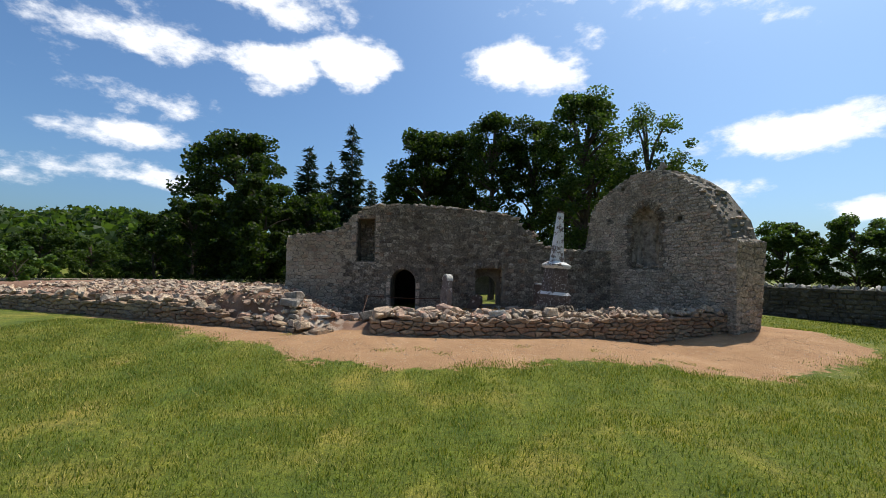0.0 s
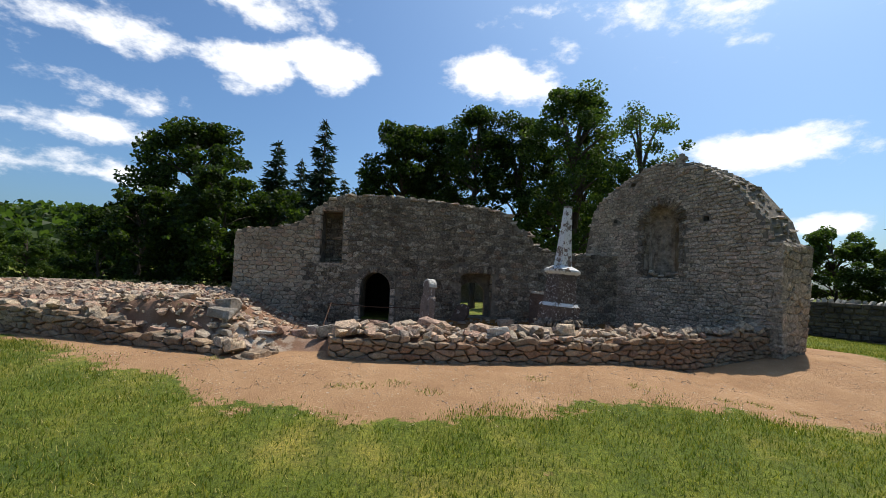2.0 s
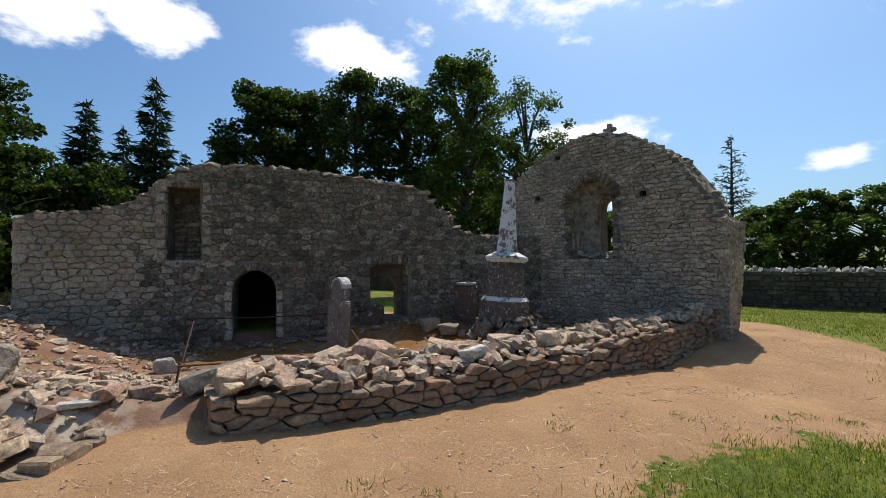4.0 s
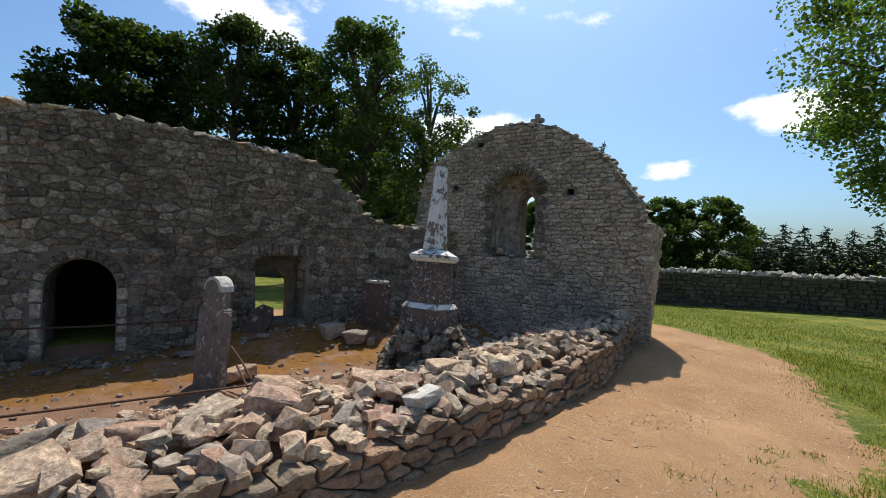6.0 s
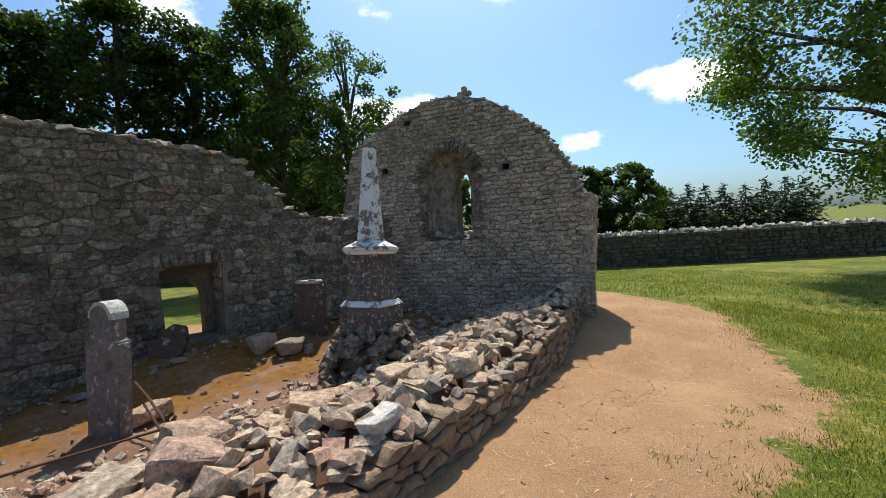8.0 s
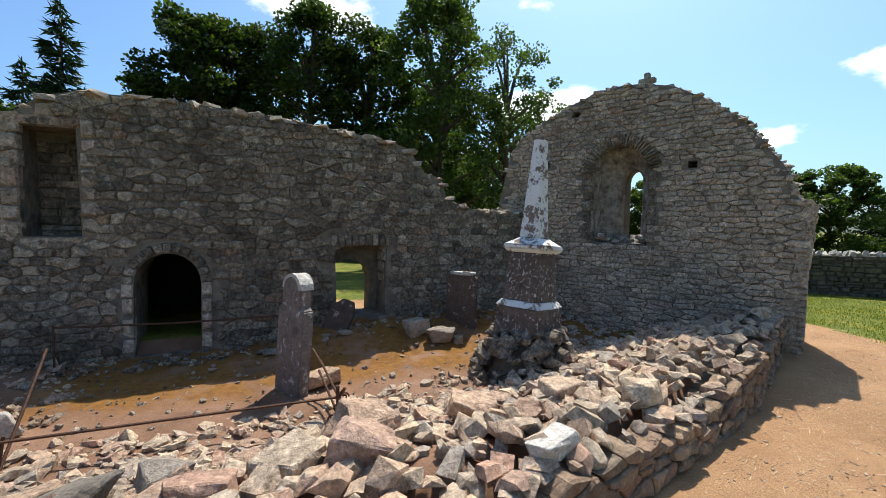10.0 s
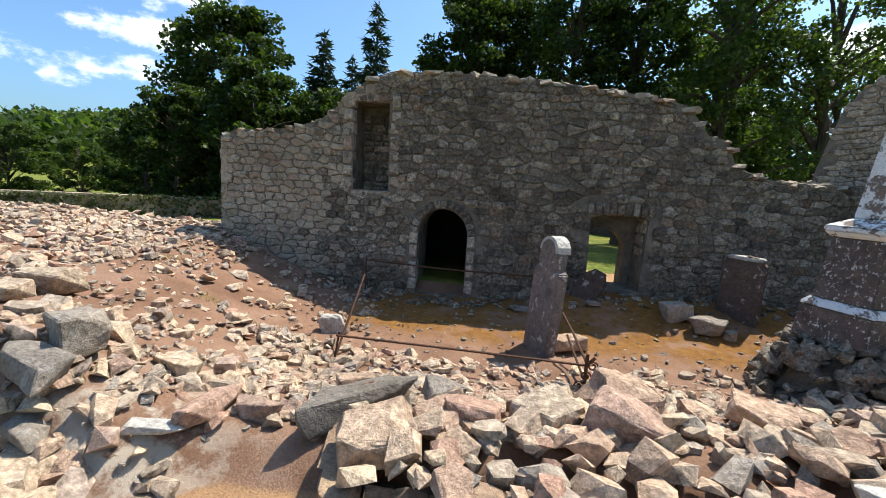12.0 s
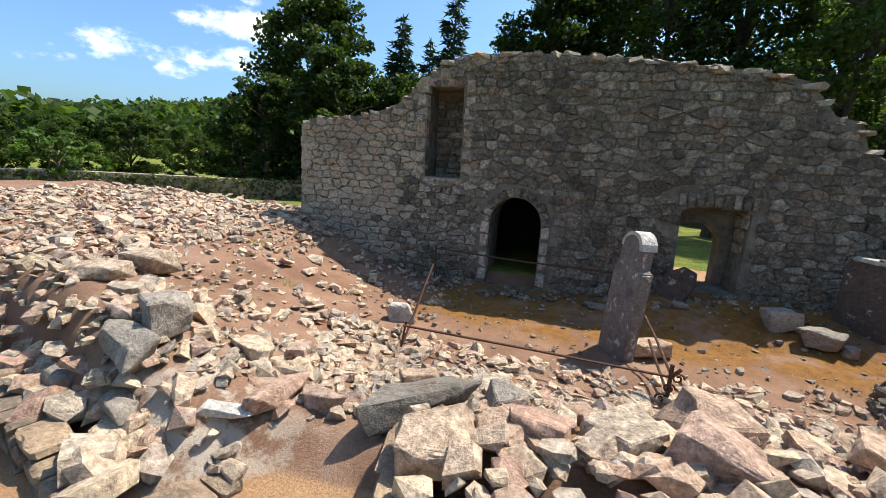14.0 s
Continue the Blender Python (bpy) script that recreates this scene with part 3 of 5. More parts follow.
def cut_stones(cells, place, nvec, depth=0.1, proud=0.006, gap=0.004, uneven=0.011):
    """Bodies of the walling stones: (centre, corners, triangles)."""
    out = []
    nvec = np.array((*nvec, 0.0))
    for c, poly in cells:
        m = len(poly)
        r = np.hypot(poly[:, 0], poly[:, 1])
        k1 = np.clip(1 - gap / r, 0.6, 1)[:, None]
        k2 = np.clip(1 - (gap + rng.uniform(0.008, 0.022, m)) / r, 0.45, 1)[:, None]
        out_by = proud + rng.uniform(-uneven, 1.3 * uneven)
        tilt = rng.normal(0, 0.05, 2)
        o = np.array(place(float(c[0]), float(c[1]), 0.0))
        vs = []
        for kk, push in ((k1, -depth), (k1, out_by - 0.016), (k2, out_by)):
            for (u, v), q in zip(poly * kk, range(m)):
                p = np.array(place(float(c[0] + u), float(c[1] + v), 0.0)) - o
                extra = (tilt[0] * u + tilt[1] * v + rng.uniform(-.004, .004)) if push > 0 - depth else 0.0
                vs.append(p + nvec * (push + extra))
        vs.append(nvec * (out_by + rng.uniform(0, 0.008)))
        fs = []
        for i in range(m):
            j = (i + 1) % m
            for a in (0, m):
                fs += [(a + i, a + j, a + m + j), (a + i, a + m + j, a + m + i)]
            fs.append((2 * m + i, 2 * m + j, 3 * m))
        vs, fs = np.array(vs), np.array(fs)
        tri = vs[fs[-1]]
        if np.dot(np.cross(tri[1] - tri[0], tri[2] - tri[0]), nvec) < 0:
            fs = fs[:, ::-1]
        out.append((o, vs, fs))
    return out


def lay_cut(stones, mat, parent, near, limit=300, name="stone", rest="stones", shift=(0, 0, 0)):
    """The nearest cut stones as parts, the others joined into one."""
    shift = np.array(shift, float)
    stones = sorted(stones, key=lambda s: near(s[0]))
    for o, vs, fs in stones[:limit]:
        ob = new(name, mesh_np(name, vs, fs, mat))
        ob.location = [float(q) for q in o - shift]
        ob.parent = parent
    if stones[limit:]:
        va, fa, base = [], [], 0
        for o, vs, fs in stones[limit:]:
            va.append(vs + o - shift)
            fa.append(fs + base)
            base += len(vs)
        ob = new(rest, mesh_np(rest, np.concatenate(va), np.concatenate(fa), mat))
        ob.parent = parent
        tagged(ob, kind="stuff")


def keeper(low, high, holes):
    def keep(u, v, poly):
        if v < low(u) or v > high(u) - 0.02 or any(y > high(x) + 0.05 for x, y in poly):
            return False
        return not any(in_loop(o, u, v, 0.01) or any(in_loop(o, x, y, -0.03) for x, y in poly) for o in holes)
    return keep


def face_stones(cells, place, uvec, nvec, depth=0.12, proud=0.02):
    """Turn cells into placed walling stones; nvec points out of the wall."""
    uvec, nvec = np.array((*uvec, 0.0)), np.array((*nvec, 0.0))
    basis = np.stack([uvec, -nvec, np.array((0, 0, 1.0))], 1)
    out = []
    for u, v, w, h in cells:
        m = basis @ turn(rng.uniform(-.04, .04), rng.uniform(-.05, .05), rng.uniform(-.05, .05), (w * rng.uniform(0.9, 1.02), depth, h * rng.uniform(0.88, 1.02)))
        p = np.array(place(u, v, 0.0)) - nvec * (depth / 2 - proud - rng.uniform(-0.012, 0.016))
        out.append((int(rng.integers(len(BLOCK))), m, p))
    return out


def cope_row(profile, place, uvec, nvec, thick, size=(0.12, 0.24), inset=0.06):
    """Loose stones bedded along a broken wall top."""
    out = []
    pts = np.array(profile, float)
    for (ua, va), (ub, vb) in zip(pts[:-1], pts[1:]):
        L = math.hypot(ub - ua, vb - va)
        for d in np.arange(inset, thick, 0.2):
            s = rng.uniform(0, 0.1)
            while s < L:
                w = rng.uniform(*size)
                k = s / L
                u, v = ua + (ub - ua) * k, va + (vb - va) * k
                p = np.array(place(u, v - 0.01, d + rng.uniform(-0.04, 0.04)))
                out.append((int(rng.integers(len(RUBBLE))), turn(rng.uniform(-.2, .2), rng.uniform(-.2, .2) , rng.uniform(0, 6.3), (w * 1.25, w, rng.uniform(0.05, 0.11))), p))
                s += w * rng.uniform(0.8, 1.5)
    return out


# ---- back wall: openings, chamber, masonry ----
def back_place(u, v, d):
    return (u, BACK_Y + d, v)


BACK_TOP = [(-5.42, 2.2), (-5.2, 2.3), (-4.4, 2.36), (-3.9, 2.5), (-3.62, 2.72), (-3.45, 2.88), (-3.2, 3.1), (-2.9, 3.19), (-2.1, 3.22), (-1.2, 3.18), (-0.5, 3.14), (0.1, 3.06), (0.6, 3.02), (1.05, 2.92), (1.22, 2.74), (1.36, 2.56), (1.62, 2.5), (1.72, 2.24), (1.98, 2.08), (2.3, 2.02), (3.9, 1.98)]
BACK_OUT = [(-5.42, -0.3)] + BACK_TOP + [(3.9, -0.3)]
SLOT = [(-3.38, 1.56), (-3.4, 2.78), (-2.89, 2.78), (-2.86, 1.56)]
VAULT = arch(-2.385, -1.675, 0.1, 0.98, 1.36)
DOOR = [(0.03, 0.42), (0.0, 1.38), (0.12, 1.43), (0.4, 1.46), (0.66, 1.45), (0.77, 1.4), (0.74, 0.42)]
DOOR_REAR = arch(-0.02, 0.64, 0.36, 0.92, 1.22)
wall_back = slab_with_holes("wall_back", BACK_OUT, [SLOT, VAULT, DOOR], 0.014, 0.5, back_place, M_MORTAR)
tagged(wall_back, "ruined rubble-stone church wall with broken top", "wall", kind="structure")
slab_with_holes("wall_core", BACK_OUT, [VAULT, DOOR_REAR], 0.503, 0.85, back_place, M_MORTAR, wall_back)
low_fn = lambda u: 0.0
back_high = lambda u: float(np.interp(u, [p[0] for p in BACK_TOP], [p[1] for p in BACK_TOP]))
ring_outer = arch(-2.52, -1.54, 0.1, 0.98, 1.5)
lintel = [(-0.06, 1.38), (-0.06, 1.6), (0.83, 1.6), (0.83, 1.38)]
cells = rubble_cells(-5.42, 3.85, 0.0, 3.3, 0.098, 1.7, keeper(low_fn, back_high, [SLOT, ring_outer, DOOR, lintel]), 0.2)
weathered = [c[0][0] + rng.normal(0, 0.3) < -3.75 for c in cells]
pale = [c for c, k in zip(cells, weathered) if k]
dark = [c for c, k in zip(cells, weathered) if not k]
lay_cut(cut_stones(dark, back_place, (0, -1)), M_WALL, wall_back, lambda p: abs(p[0] + 1.0) + 0.4 * abs(p[2] - 1.4))
lay_cut(cut_stones(pale, back_place, (0, -1)), M_PALE, wall_back, lambda p: -p[0], 120)
end_cells = rubble_cells(0.0, 0.85, 0.0, 2.2, 0.13, 1.7, keeper(low_fn, lambda u: 2.2, []))
lay_cut(cut_stones(end_cells, lambda u, v, d: (-5.42, BACK_Y + u, v), (-1, 0)), M_PALE, wall_back, lambda p: p[2], 90, name="quoin")
lay(RUBBLE, cope_row(BACK_TOP, back_place, (1, 0), (0, -1), 0.85, (0.1, 0.3)), M_PALE, wall_back, name="top_stone", near=lambda p: p[1], limit=60, rest="top_stones")
# dressed jambs of the slot, ring of the vault, stones over the door
dress = []
for u in (-3.47, -2.78):
    v = 1.58
    while v < 2.75:
        h = rng.uniform(0.14, 0.24)
        dress.append((u, v + h / 2, rng.uniform(0.15, 0.2), h))
        v += h
dress += [(-3.13, 2.84, 0.72, 0.12), (-3.12, 1.51, 0.7, 0.1)]
for u in (-2.45, -1.61):
    v = 0.14
    while v < 0.96:
        h = rng.uniform(0.16, 0.28)
        dress.append((u, v + h / 2, 0.14, h))
        v += h
lay(BLOCK, face_stones(dress, back_place, (1, 0), (0, -1), 0.14, 0.02), M_GABLE, wall_back, name="jamb_stone")
ring = []
for i in range(13):
    a = math.pi * (i + 0.5) / 13
    m = np.stack([np.array((1, 0, 0.0)), np.array((0, 1.0, 0)), np.array((0, 0, 1.0))], 1) @ turn(0, a - math.pi / 2, 0, (0.108, 0.16, 0.13))
    ring.append((int(rng.integers(len(BLOCK))), m, (-2.03 - 0.415 * math.cos(a), BACK_Y + 0.05, 0.985 + 0.445 * math.sin(a))))
lay(BLOCK, ring, M_WALL, wall_back, name="arch_stone")
lint = []
for i in range(9):
    m = turn(0, (i - 4) * 0.02, 0, (0.098, 0.16, rng.uniform(0.17, 0.22)))
    lint.append((int(rng.integers(len(BLOCK))), m, (0.385 + (i - 4) * 0.1, BACK_Y + 0.05, 1.51 + 0.02 * math.cos((i - 4) * 0.35))))
lay(BLOCK, lint, M_WALL, wall_back, name="lintel_stone")
# jamb masonry of the doorway and rear lining of the slot
jamb = masonry(0.06, 0.5, lambda u: 0.42, lambda u: 1.45, [], (0.13, 0.24), (0.2, 0.42))
lay(BLOCK, face_stones(jamb, lambda u, v, d: (0.775, BACK_Y + u, v), (0, 1), (-1, 0), 0.1, 0.02), M_GABLE, wall_back, name="jamb_stone")
slot_rear = masonry(-3.38, -2.88, lambda u: 1.56, lambda u: 2.78, [], (0.08, 0.16), (0.12, 0.26))
lay(BLOCK, face_stones(slot_rear, lambda u, v, d: (u, BACK_Y + 0.49, v), (1, 0), (0, -1), 0.08, 0.03), M_WALL, wall_back, name="recess_stone")
# closed burial chamber presumed behind the arched opening; near-black colour paints its shade
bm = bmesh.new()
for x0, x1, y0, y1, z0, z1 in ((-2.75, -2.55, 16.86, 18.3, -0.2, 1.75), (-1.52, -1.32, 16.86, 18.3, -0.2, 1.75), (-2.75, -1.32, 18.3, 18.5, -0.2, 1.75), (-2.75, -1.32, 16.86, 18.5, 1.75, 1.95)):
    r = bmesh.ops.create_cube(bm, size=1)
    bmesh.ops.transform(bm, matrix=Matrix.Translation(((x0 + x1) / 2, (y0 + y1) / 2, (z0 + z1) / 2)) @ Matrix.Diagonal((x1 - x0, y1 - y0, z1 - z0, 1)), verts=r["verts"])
tagged(part("wall_chamber", bm, M_DARK), "closed stone chamber behind an arched opening, coloured near-black for its shade", "wall", kind="structure")


# ---- gable wall ----
def gable_place(s, v, d):
    p = GABLE_A + GABLE_E * s + GABLE_N * d
    return (float(p[0]), float(p[1]), v)


GABLE_TOP = [(-0.22, 2.12), (-0.02, 2.2), (0.02, 2.32), (0.1, 2.6), (0.36, 2.95), (0.6, 3.28), (1.05, 3.62), (1.48, 3.86), (1.9, 3.97), (2.3, 4.0), (2.62, 3.95), (3.05, 3.82), (3.6, 3.6), (4.0, 3.36), (4.2, 3.14), (4.3, 2.8), (4.42, 2.3), (4.5, 1.9)]
GABLE_OUT = [(-0.06, -0.3), (-0.08, 0.5), (-0.16, 1.4)] + GABLE_TOP + [(4.5, -0.3)]
NICHE = arch(1.72, 2.62, 1.52, 2.66, 3.1)
LANCET = arch(1.99, 2.27, 1.66, 2.55, 2.74, 8)
HOLES = [[(a - 0.06, b - 0.05), (a - 0.06, b + 0.05), (a + 0.06, b + 0.05), (a + 0.06, b - 0.05)] for a, b in ((1.14, 2.7), (3.45, 2.85))]
HOLES += [[(a - 0.1, b - 0.04), (a - 0.05, b + 0.05), (a + 0.06, b + 0.05), (a + 0.1, b - 0.04)] for a, b in ((1.63, 3.62), (2.92, 3.66))]
wall_gable = slab_with_holes("wall_gable", GABLE_OUT, [NICHE] + HOLES, 0.011, 0.6, gable_place, M_MORTAR_G)
tagged(wall_gable, "round-topped ruined gable wall of rubble stone", "wall", kind="structure")
slab_with_holes("wall_core", GABLE_OUT, [LANCET], 0.603, 0.85, gable_place, M_MORTAR_G, wall_gable)
g_high = lambda u: float(np.interp(u, [p[0] for p in GABLE_TOP], [p[1] for p in GABLE_TOP]))
g_cells = rubble_cells(-0.2, 4.46, 0.0, 4.1, 0.074, 2.5, keeper(low_fn, g_high, [arch(1.67, 2.67, 1.52, 2.67, 3.15)] + HOLES), 0.2)
lay_cut(cut_stones(g_cells, gable_place, -GABLE_N), M_GABLE, wall_gable, lambda p: p[1] + 0.5 * abs(p[2] - 1.8))
ge = rubble_cells(0.0, 0.85, 0.0, 2.12, 0.13, 1.7, keeper(low_fn, lambda u: 2.12, []))
lay_cut(cut_stones(ge, lambda u, v, d: gable_place(-0.06 - 0.07 * v, v, u), -GABLE_E, 0.1, 0.02), M_GABLE, wall_gable, lambda p: p[2], 90, name="quoin")
lay(RUBBLE, cope_row(GABLE_TOP, gable_place, GABLE_E, -GABLE_N, 0.85, (0.1, 0.22)), M_GABLE, wall_gable, name="top_stone", near=lambda p: p[0], limit=80, rest="top_stones")
# voussoirs and lining of the window recess
ring = []
for i in range(34):
    a = math.pi * (i + 0.5) / 34
    s, v = 2.17 - 0.52 * math.cos(a), 2.67 + 0.51 * math.sin(a)
    basis = np.stack([np.array((*GABLE_E, 0)), np.array((*GABLE_N, 0)), np.array((0, 0, 1.0))], 1)
    m = basis @ turn(rng.uniform(-.12, .12), a - math.pi / 2 + rng.uniform(-.16, .16), 0, (rng.uniform(0.026, 0.044), 0.2, rng.uniform(0.14, 0.27)))
    ring.append((int(rng.integers(len(BLOCK))), m, gable_place(s, v, rng.uniform(0.03, 0.09))))
for s in (1.66, 2.68):
    v = 1.55
    while v < 2.66:
        h = rng.uniform(0.08, 0.18)
        basis = np.stack([np.array((*GABLE_E, 0)), np.array((*GABLE_N, 0)), np.array((0, 0, 1.0))], 1)
        ring.append((int(rng.integers(len(BLOCK))), basis @ turn(0, 0, 0, (rng.uniform(0.12, 0.18), 0.16, h)), gable_place(s, v + h / 2, 0.05)))
        v += h
lay(BLOCK, ring, M_WALL, wall_gable, name="arch_stone")
bm = bmesh.new()
oa, ob_ = arch(1.73, 2.61, 1.53, 2.66, 3.09, 14), arch(1.99, 2.27, 1.66, 2.55, 2.74, 14)
rows = [[bm.verts.new(gable_place(a[0] + (b[0] - a[0]) * k, a[1] + (b[1] - a[1]) * k, dep)) for a, b in zip(oa, ob_)] for k, dep in ((0.0, 0.03), (0.04, 0.18), (0.1, 0.33), (0.55, 0.45), (0.9, 0.52), (1.0, 0.61))]
for ra, rb in zip(rows[:-1], rows[1:]):
    for i in range(len(ra) - 1):
        bm.faces.new((ra[i], ra[i + 1], rb[i + 1], rb[i]))
    bm.faces.new((ra[-1], ra[0], rb[0], rb[-1]))
bmesh.ops.subdivide_edges(bm, edges=bm.edges[:], cuts=3, use_grid_fill=True)
for v in bm.verts:
    v.co += 0.03 * noise.noise_vector(v.co * 7) + 0.018 * noise.noise_vector(v.co * 19)
part("window_splay", bm, M_PLASTER, wall_gable, "splayed window recess with flaking plaster")
sill = [(int(rng.integers(len(RUBBLE))), turn(rng.uniform(-.3, .3), rng.uniform(-.3, .3), rng.uniform(0, 6), (rng.uniform(.1, .2), rng.uniform(.1, .16), rng.uniform(.05, .1))), gable_place(rng.uniform(1.78, 2.55), 1.56 + 0.02 * i / 5, rng.uniform(0.06, 0.34))) for i in range(22)]
lay(RUBBLE, sill, M_GABLE, wall_gable, name="sill_stone")
# stub of masonry cross on the crown
cross = new("stone_cross")
cross.location = gable_place(1.9, 3.98, 0.3)
cross.rotation_euler = (0, 0, math.atan2(GABLE_E[1], GABLE_E[0]))
tagged(cross, "small weathered stone cross on the gable's crown", "cross")
for nm, c, sz in (("shaft", (0, 0, 0.09), (0.085, 0.1, 0.26)), ("arm", (0, 0, 0.1), (0.25, 0.095, 0.075))):
    bm = bmesh.new()
    bmesh.ops.create_cube(bm, size=1, matrix=Matrix.Translation(c) @ Matrix.Diagonal((*sz, 1)))
    bmesh.ops.bevel(bm, geom=bm.edges[:], offset=0.012, segments=2, affect='EDGES')
    part(nm, bm, M_GREY, cross)


# ---- low dry-stone walls ----
def low_wall(name, a, d, inward, length, top, label, near, bow=lambda u: 0.0):
    place = lambda u, v, q: (float(a[0] + d[0] * u + inward[0] * (q - bow(u))), float(a[1] + d[1] * u + inward[1] * (q - bow(u))), v)
    thing = new(name)
    thing.location = place(length / 2, 0, 0.2)
    tagged(thing, label, "dry stone wall")
    bm = bmesh.new()
    us = np.linspace(0, length, 40)
    rows = []
    for u in us:
        t = max(0.02, top(u) - 0.2)
        rows.append([bm.verts.new(place(max(u, 0.08), v, q)) for v, q in ((-0.2, 0.07), (t, 0.1), (t, 0.42), (-0.2, 0.45))])
    for r0, r1 in zip(rows[:-1], rows[1:]):
        for i in range(4):
            bm.faces.new((r0[i], r0[(i + 1) % 4], r1[(i + 1) % 4], r1[i]))
    bm.faces.new(rows[0])
    bm.faces.new(rows[-1][::-1])
    inv = Matrix.Translation(-thing.location)
    bmesh.ops.transform(bm, matrix=inv, verts=bm.verts)
    part("core", bm, M_MORTAR, thing, "dark earth and small stone core")
    base = lambda u: ground_at(*place(u, 0, -0.1)[:2]) - 0.05
    cells = rubble_cells(0, length, -0.06, 0.85, 0.076, 2.25, keeper(base, top, []))
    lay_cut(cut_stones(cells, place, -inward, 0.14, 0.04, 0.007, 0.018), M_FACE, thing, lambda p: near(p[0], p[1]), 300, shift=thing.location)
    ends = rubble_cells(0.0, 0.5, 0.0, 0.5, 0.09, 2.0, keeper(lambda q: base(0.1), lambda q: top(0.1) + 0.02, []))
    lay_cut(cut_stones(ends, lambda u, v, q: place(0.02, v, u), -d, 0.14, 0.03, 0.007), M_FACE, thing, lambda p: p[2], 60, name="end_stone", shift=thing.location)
    return place


near_top = lambda u: 0.53 + 0.03 * float(smooth(0.0, 0.9, u)) + 0.08 * float(smooth(3.0, 7.0, u)) + 0.03 * math.sin(u * 3.1)
near_place = low_wall("dry_stone_wall", NEAR_A, near_dir, near_in, near_len, near_top, "low tumbled dry-stone wall heaped with loose stones", lambda x, y: abs(x + 0.3), near_bow)
left_len = float(np.linalg.norm(LEFT_B - LEFT_A))
left_top = lambda u: 0.3 + 0.1 * float(smooth(0.0, 0.9, u)) + 0.24 * float(smooth(0.9, 3.2, u)) + 0.03 * math.sin(u * 2.1)
left_place = low_wall("dry_stone_wall", LEFT_A, left_dir, left_in, left_len, left_top, "low dry-stone wall along the path, rubble behind it", lambda x, y: -x)


# ---- rubble ----
def scatter(n, where, size, flat, sink=0.3, tilt=0.45, lift=0.0):
    out = []
    while len(out) < n:
        x, y, keep = where()
        if not keep:
            continue
        s = size[0] + (size[1] - size[0]) * rng.random() ** 2.0
        h = s * rng.uniform(*flat)
        z = ground_at(x, y) + h * (0.5 - sink) + lift * rng.random()
        out.append((int(rng.integers(len(RUBBLE))), turn(rng.normal(0, tilt), rng.normal(0, tilt), rng.uniform(0, 6.3), (s * rng.uniform(0.9, 1.5), s * rng.uniform(0.7, 1.0), h)), (x, y, z)))
    return out


def on_near(u0, u1, d0, d1):
    def pick():
        u, d = rng.uniform(u0, u1), rng.uniform(d0, d1)
        x, y = NEAR_A + near_dir * u + near_in * (d - float(near_bow(u)))
        return float(x), float(y), True
    return pick


def box_pick(x0, x1, y0, y1, test):
    def pick():
        x, y = rng.uniform(x0, x1), rng.uniform(y0, y1)
        return x, y, test(x, y)
    return pick


def heap(places, label, mat=M_LOOSE):
    ob = new("rubble", mesh_np("rubble", *joined(RUBBLE, places), mat))
    return tagged(ob, label, "rubble", kind="stuff")


def earth_tongue(x, y):
    """Bare strip of earth between the mound and the floor."""
    return rng.random() < 0.85 * math.exp(-((x + 3.75 + 0.3 * (y - 13.6)) / 0.5) ** 2) * (12.5 < y < 15.6)


in_d = lambda x, y: float(poly_distance(INSIDE, np.array([x]), np.array([y]))[0])
top_stones = []
for u in np.arange(0.15, near_len - 0.1, 0.075):
    for d in (0.08, 0.22, 0.38, 0.56, 0.76):
        s = rng.uniform(0.09, 0.24)
        h = s * rng.uniform(0.32, 0.62)
        x, y = NEAR_A + near_dir * (u + rng.uniform(-.05, .05)) + near_in * (d - float(near_bow(u)) + rng.uniform(-.05, .05))
        lift = rng.choice((0.0, 0.0, 0.05)) if d > 0.2 else 0.0
        z = (near_top(u) if d < 0.5 else max(ground_at(x, y), near_top(u) - 0.14)) + 0.01 + h * 0.2 + lift
        if rng.random() < 0.72:
            top_stones.append((int(rng.integers(len(RUBBLE))), turn(rng.normal(0, .4), rng.normal(0, .4), rng.uniform(0, 6.3), (s * 1.15, s * 0.85, h)), (float(x), float(y), float(z))))
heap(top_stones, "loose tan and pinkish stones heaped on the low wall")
heap(scatter(900, on_near(0.2, near_len - 0.3, 0.45, 1.6), (0.07, 0.24), (0.35, 0.65), 0.15, 0.35, 0.04), "broken stones sloping down inside the low wall")
heap(scatter(1500, on_near(-0.9, 5.6, 1.2, 2.5), (0.05, 0.16), (0.3, 0.65), 0.2, 0.3), "small scattered stone fragments on the earth floor")
heap(scatter(1900, box_pick(-11, -3.0, 11.5, 17.6, lambda x, y: in_d(x, y) > 0.05 and (x < -4.6 - 0.3 * math.sin(y * 2) or rng.random() < (0.35 if y > 13 else 0.6)) and not (x > -5.6 and y > 16) and not earth_tongue(x, y)), (0.06, 0.22), (0.28, 0.55), 0.2, 0.3, 0.03), "mound of broken tan building stones")
heap(scatter(2600, box_pick(-9.5, -2.6, 11.4, 17.0, lambda x, y: in_d(x, y) > 0.02 and not (x > -5.6 and y > 15.9) and not earth_tongue(x, y)), (0.035, 0.11), (0.35, 0.7), 0.2, 0.35), "small chips of stone over the mound")
heap(scatter(420, box_pick(-4.0, -1.5, 11.3, 13.6, lambda x, y: in_d(x, y) > 0.05 and math.hypot((x + 2.35) / 0.36, (y - 11.55) / 0.24) > 1), (0.05, 0.2), (0.3, 0.55), 0.22, 0.25), "spilled stones in the gap between the walls")
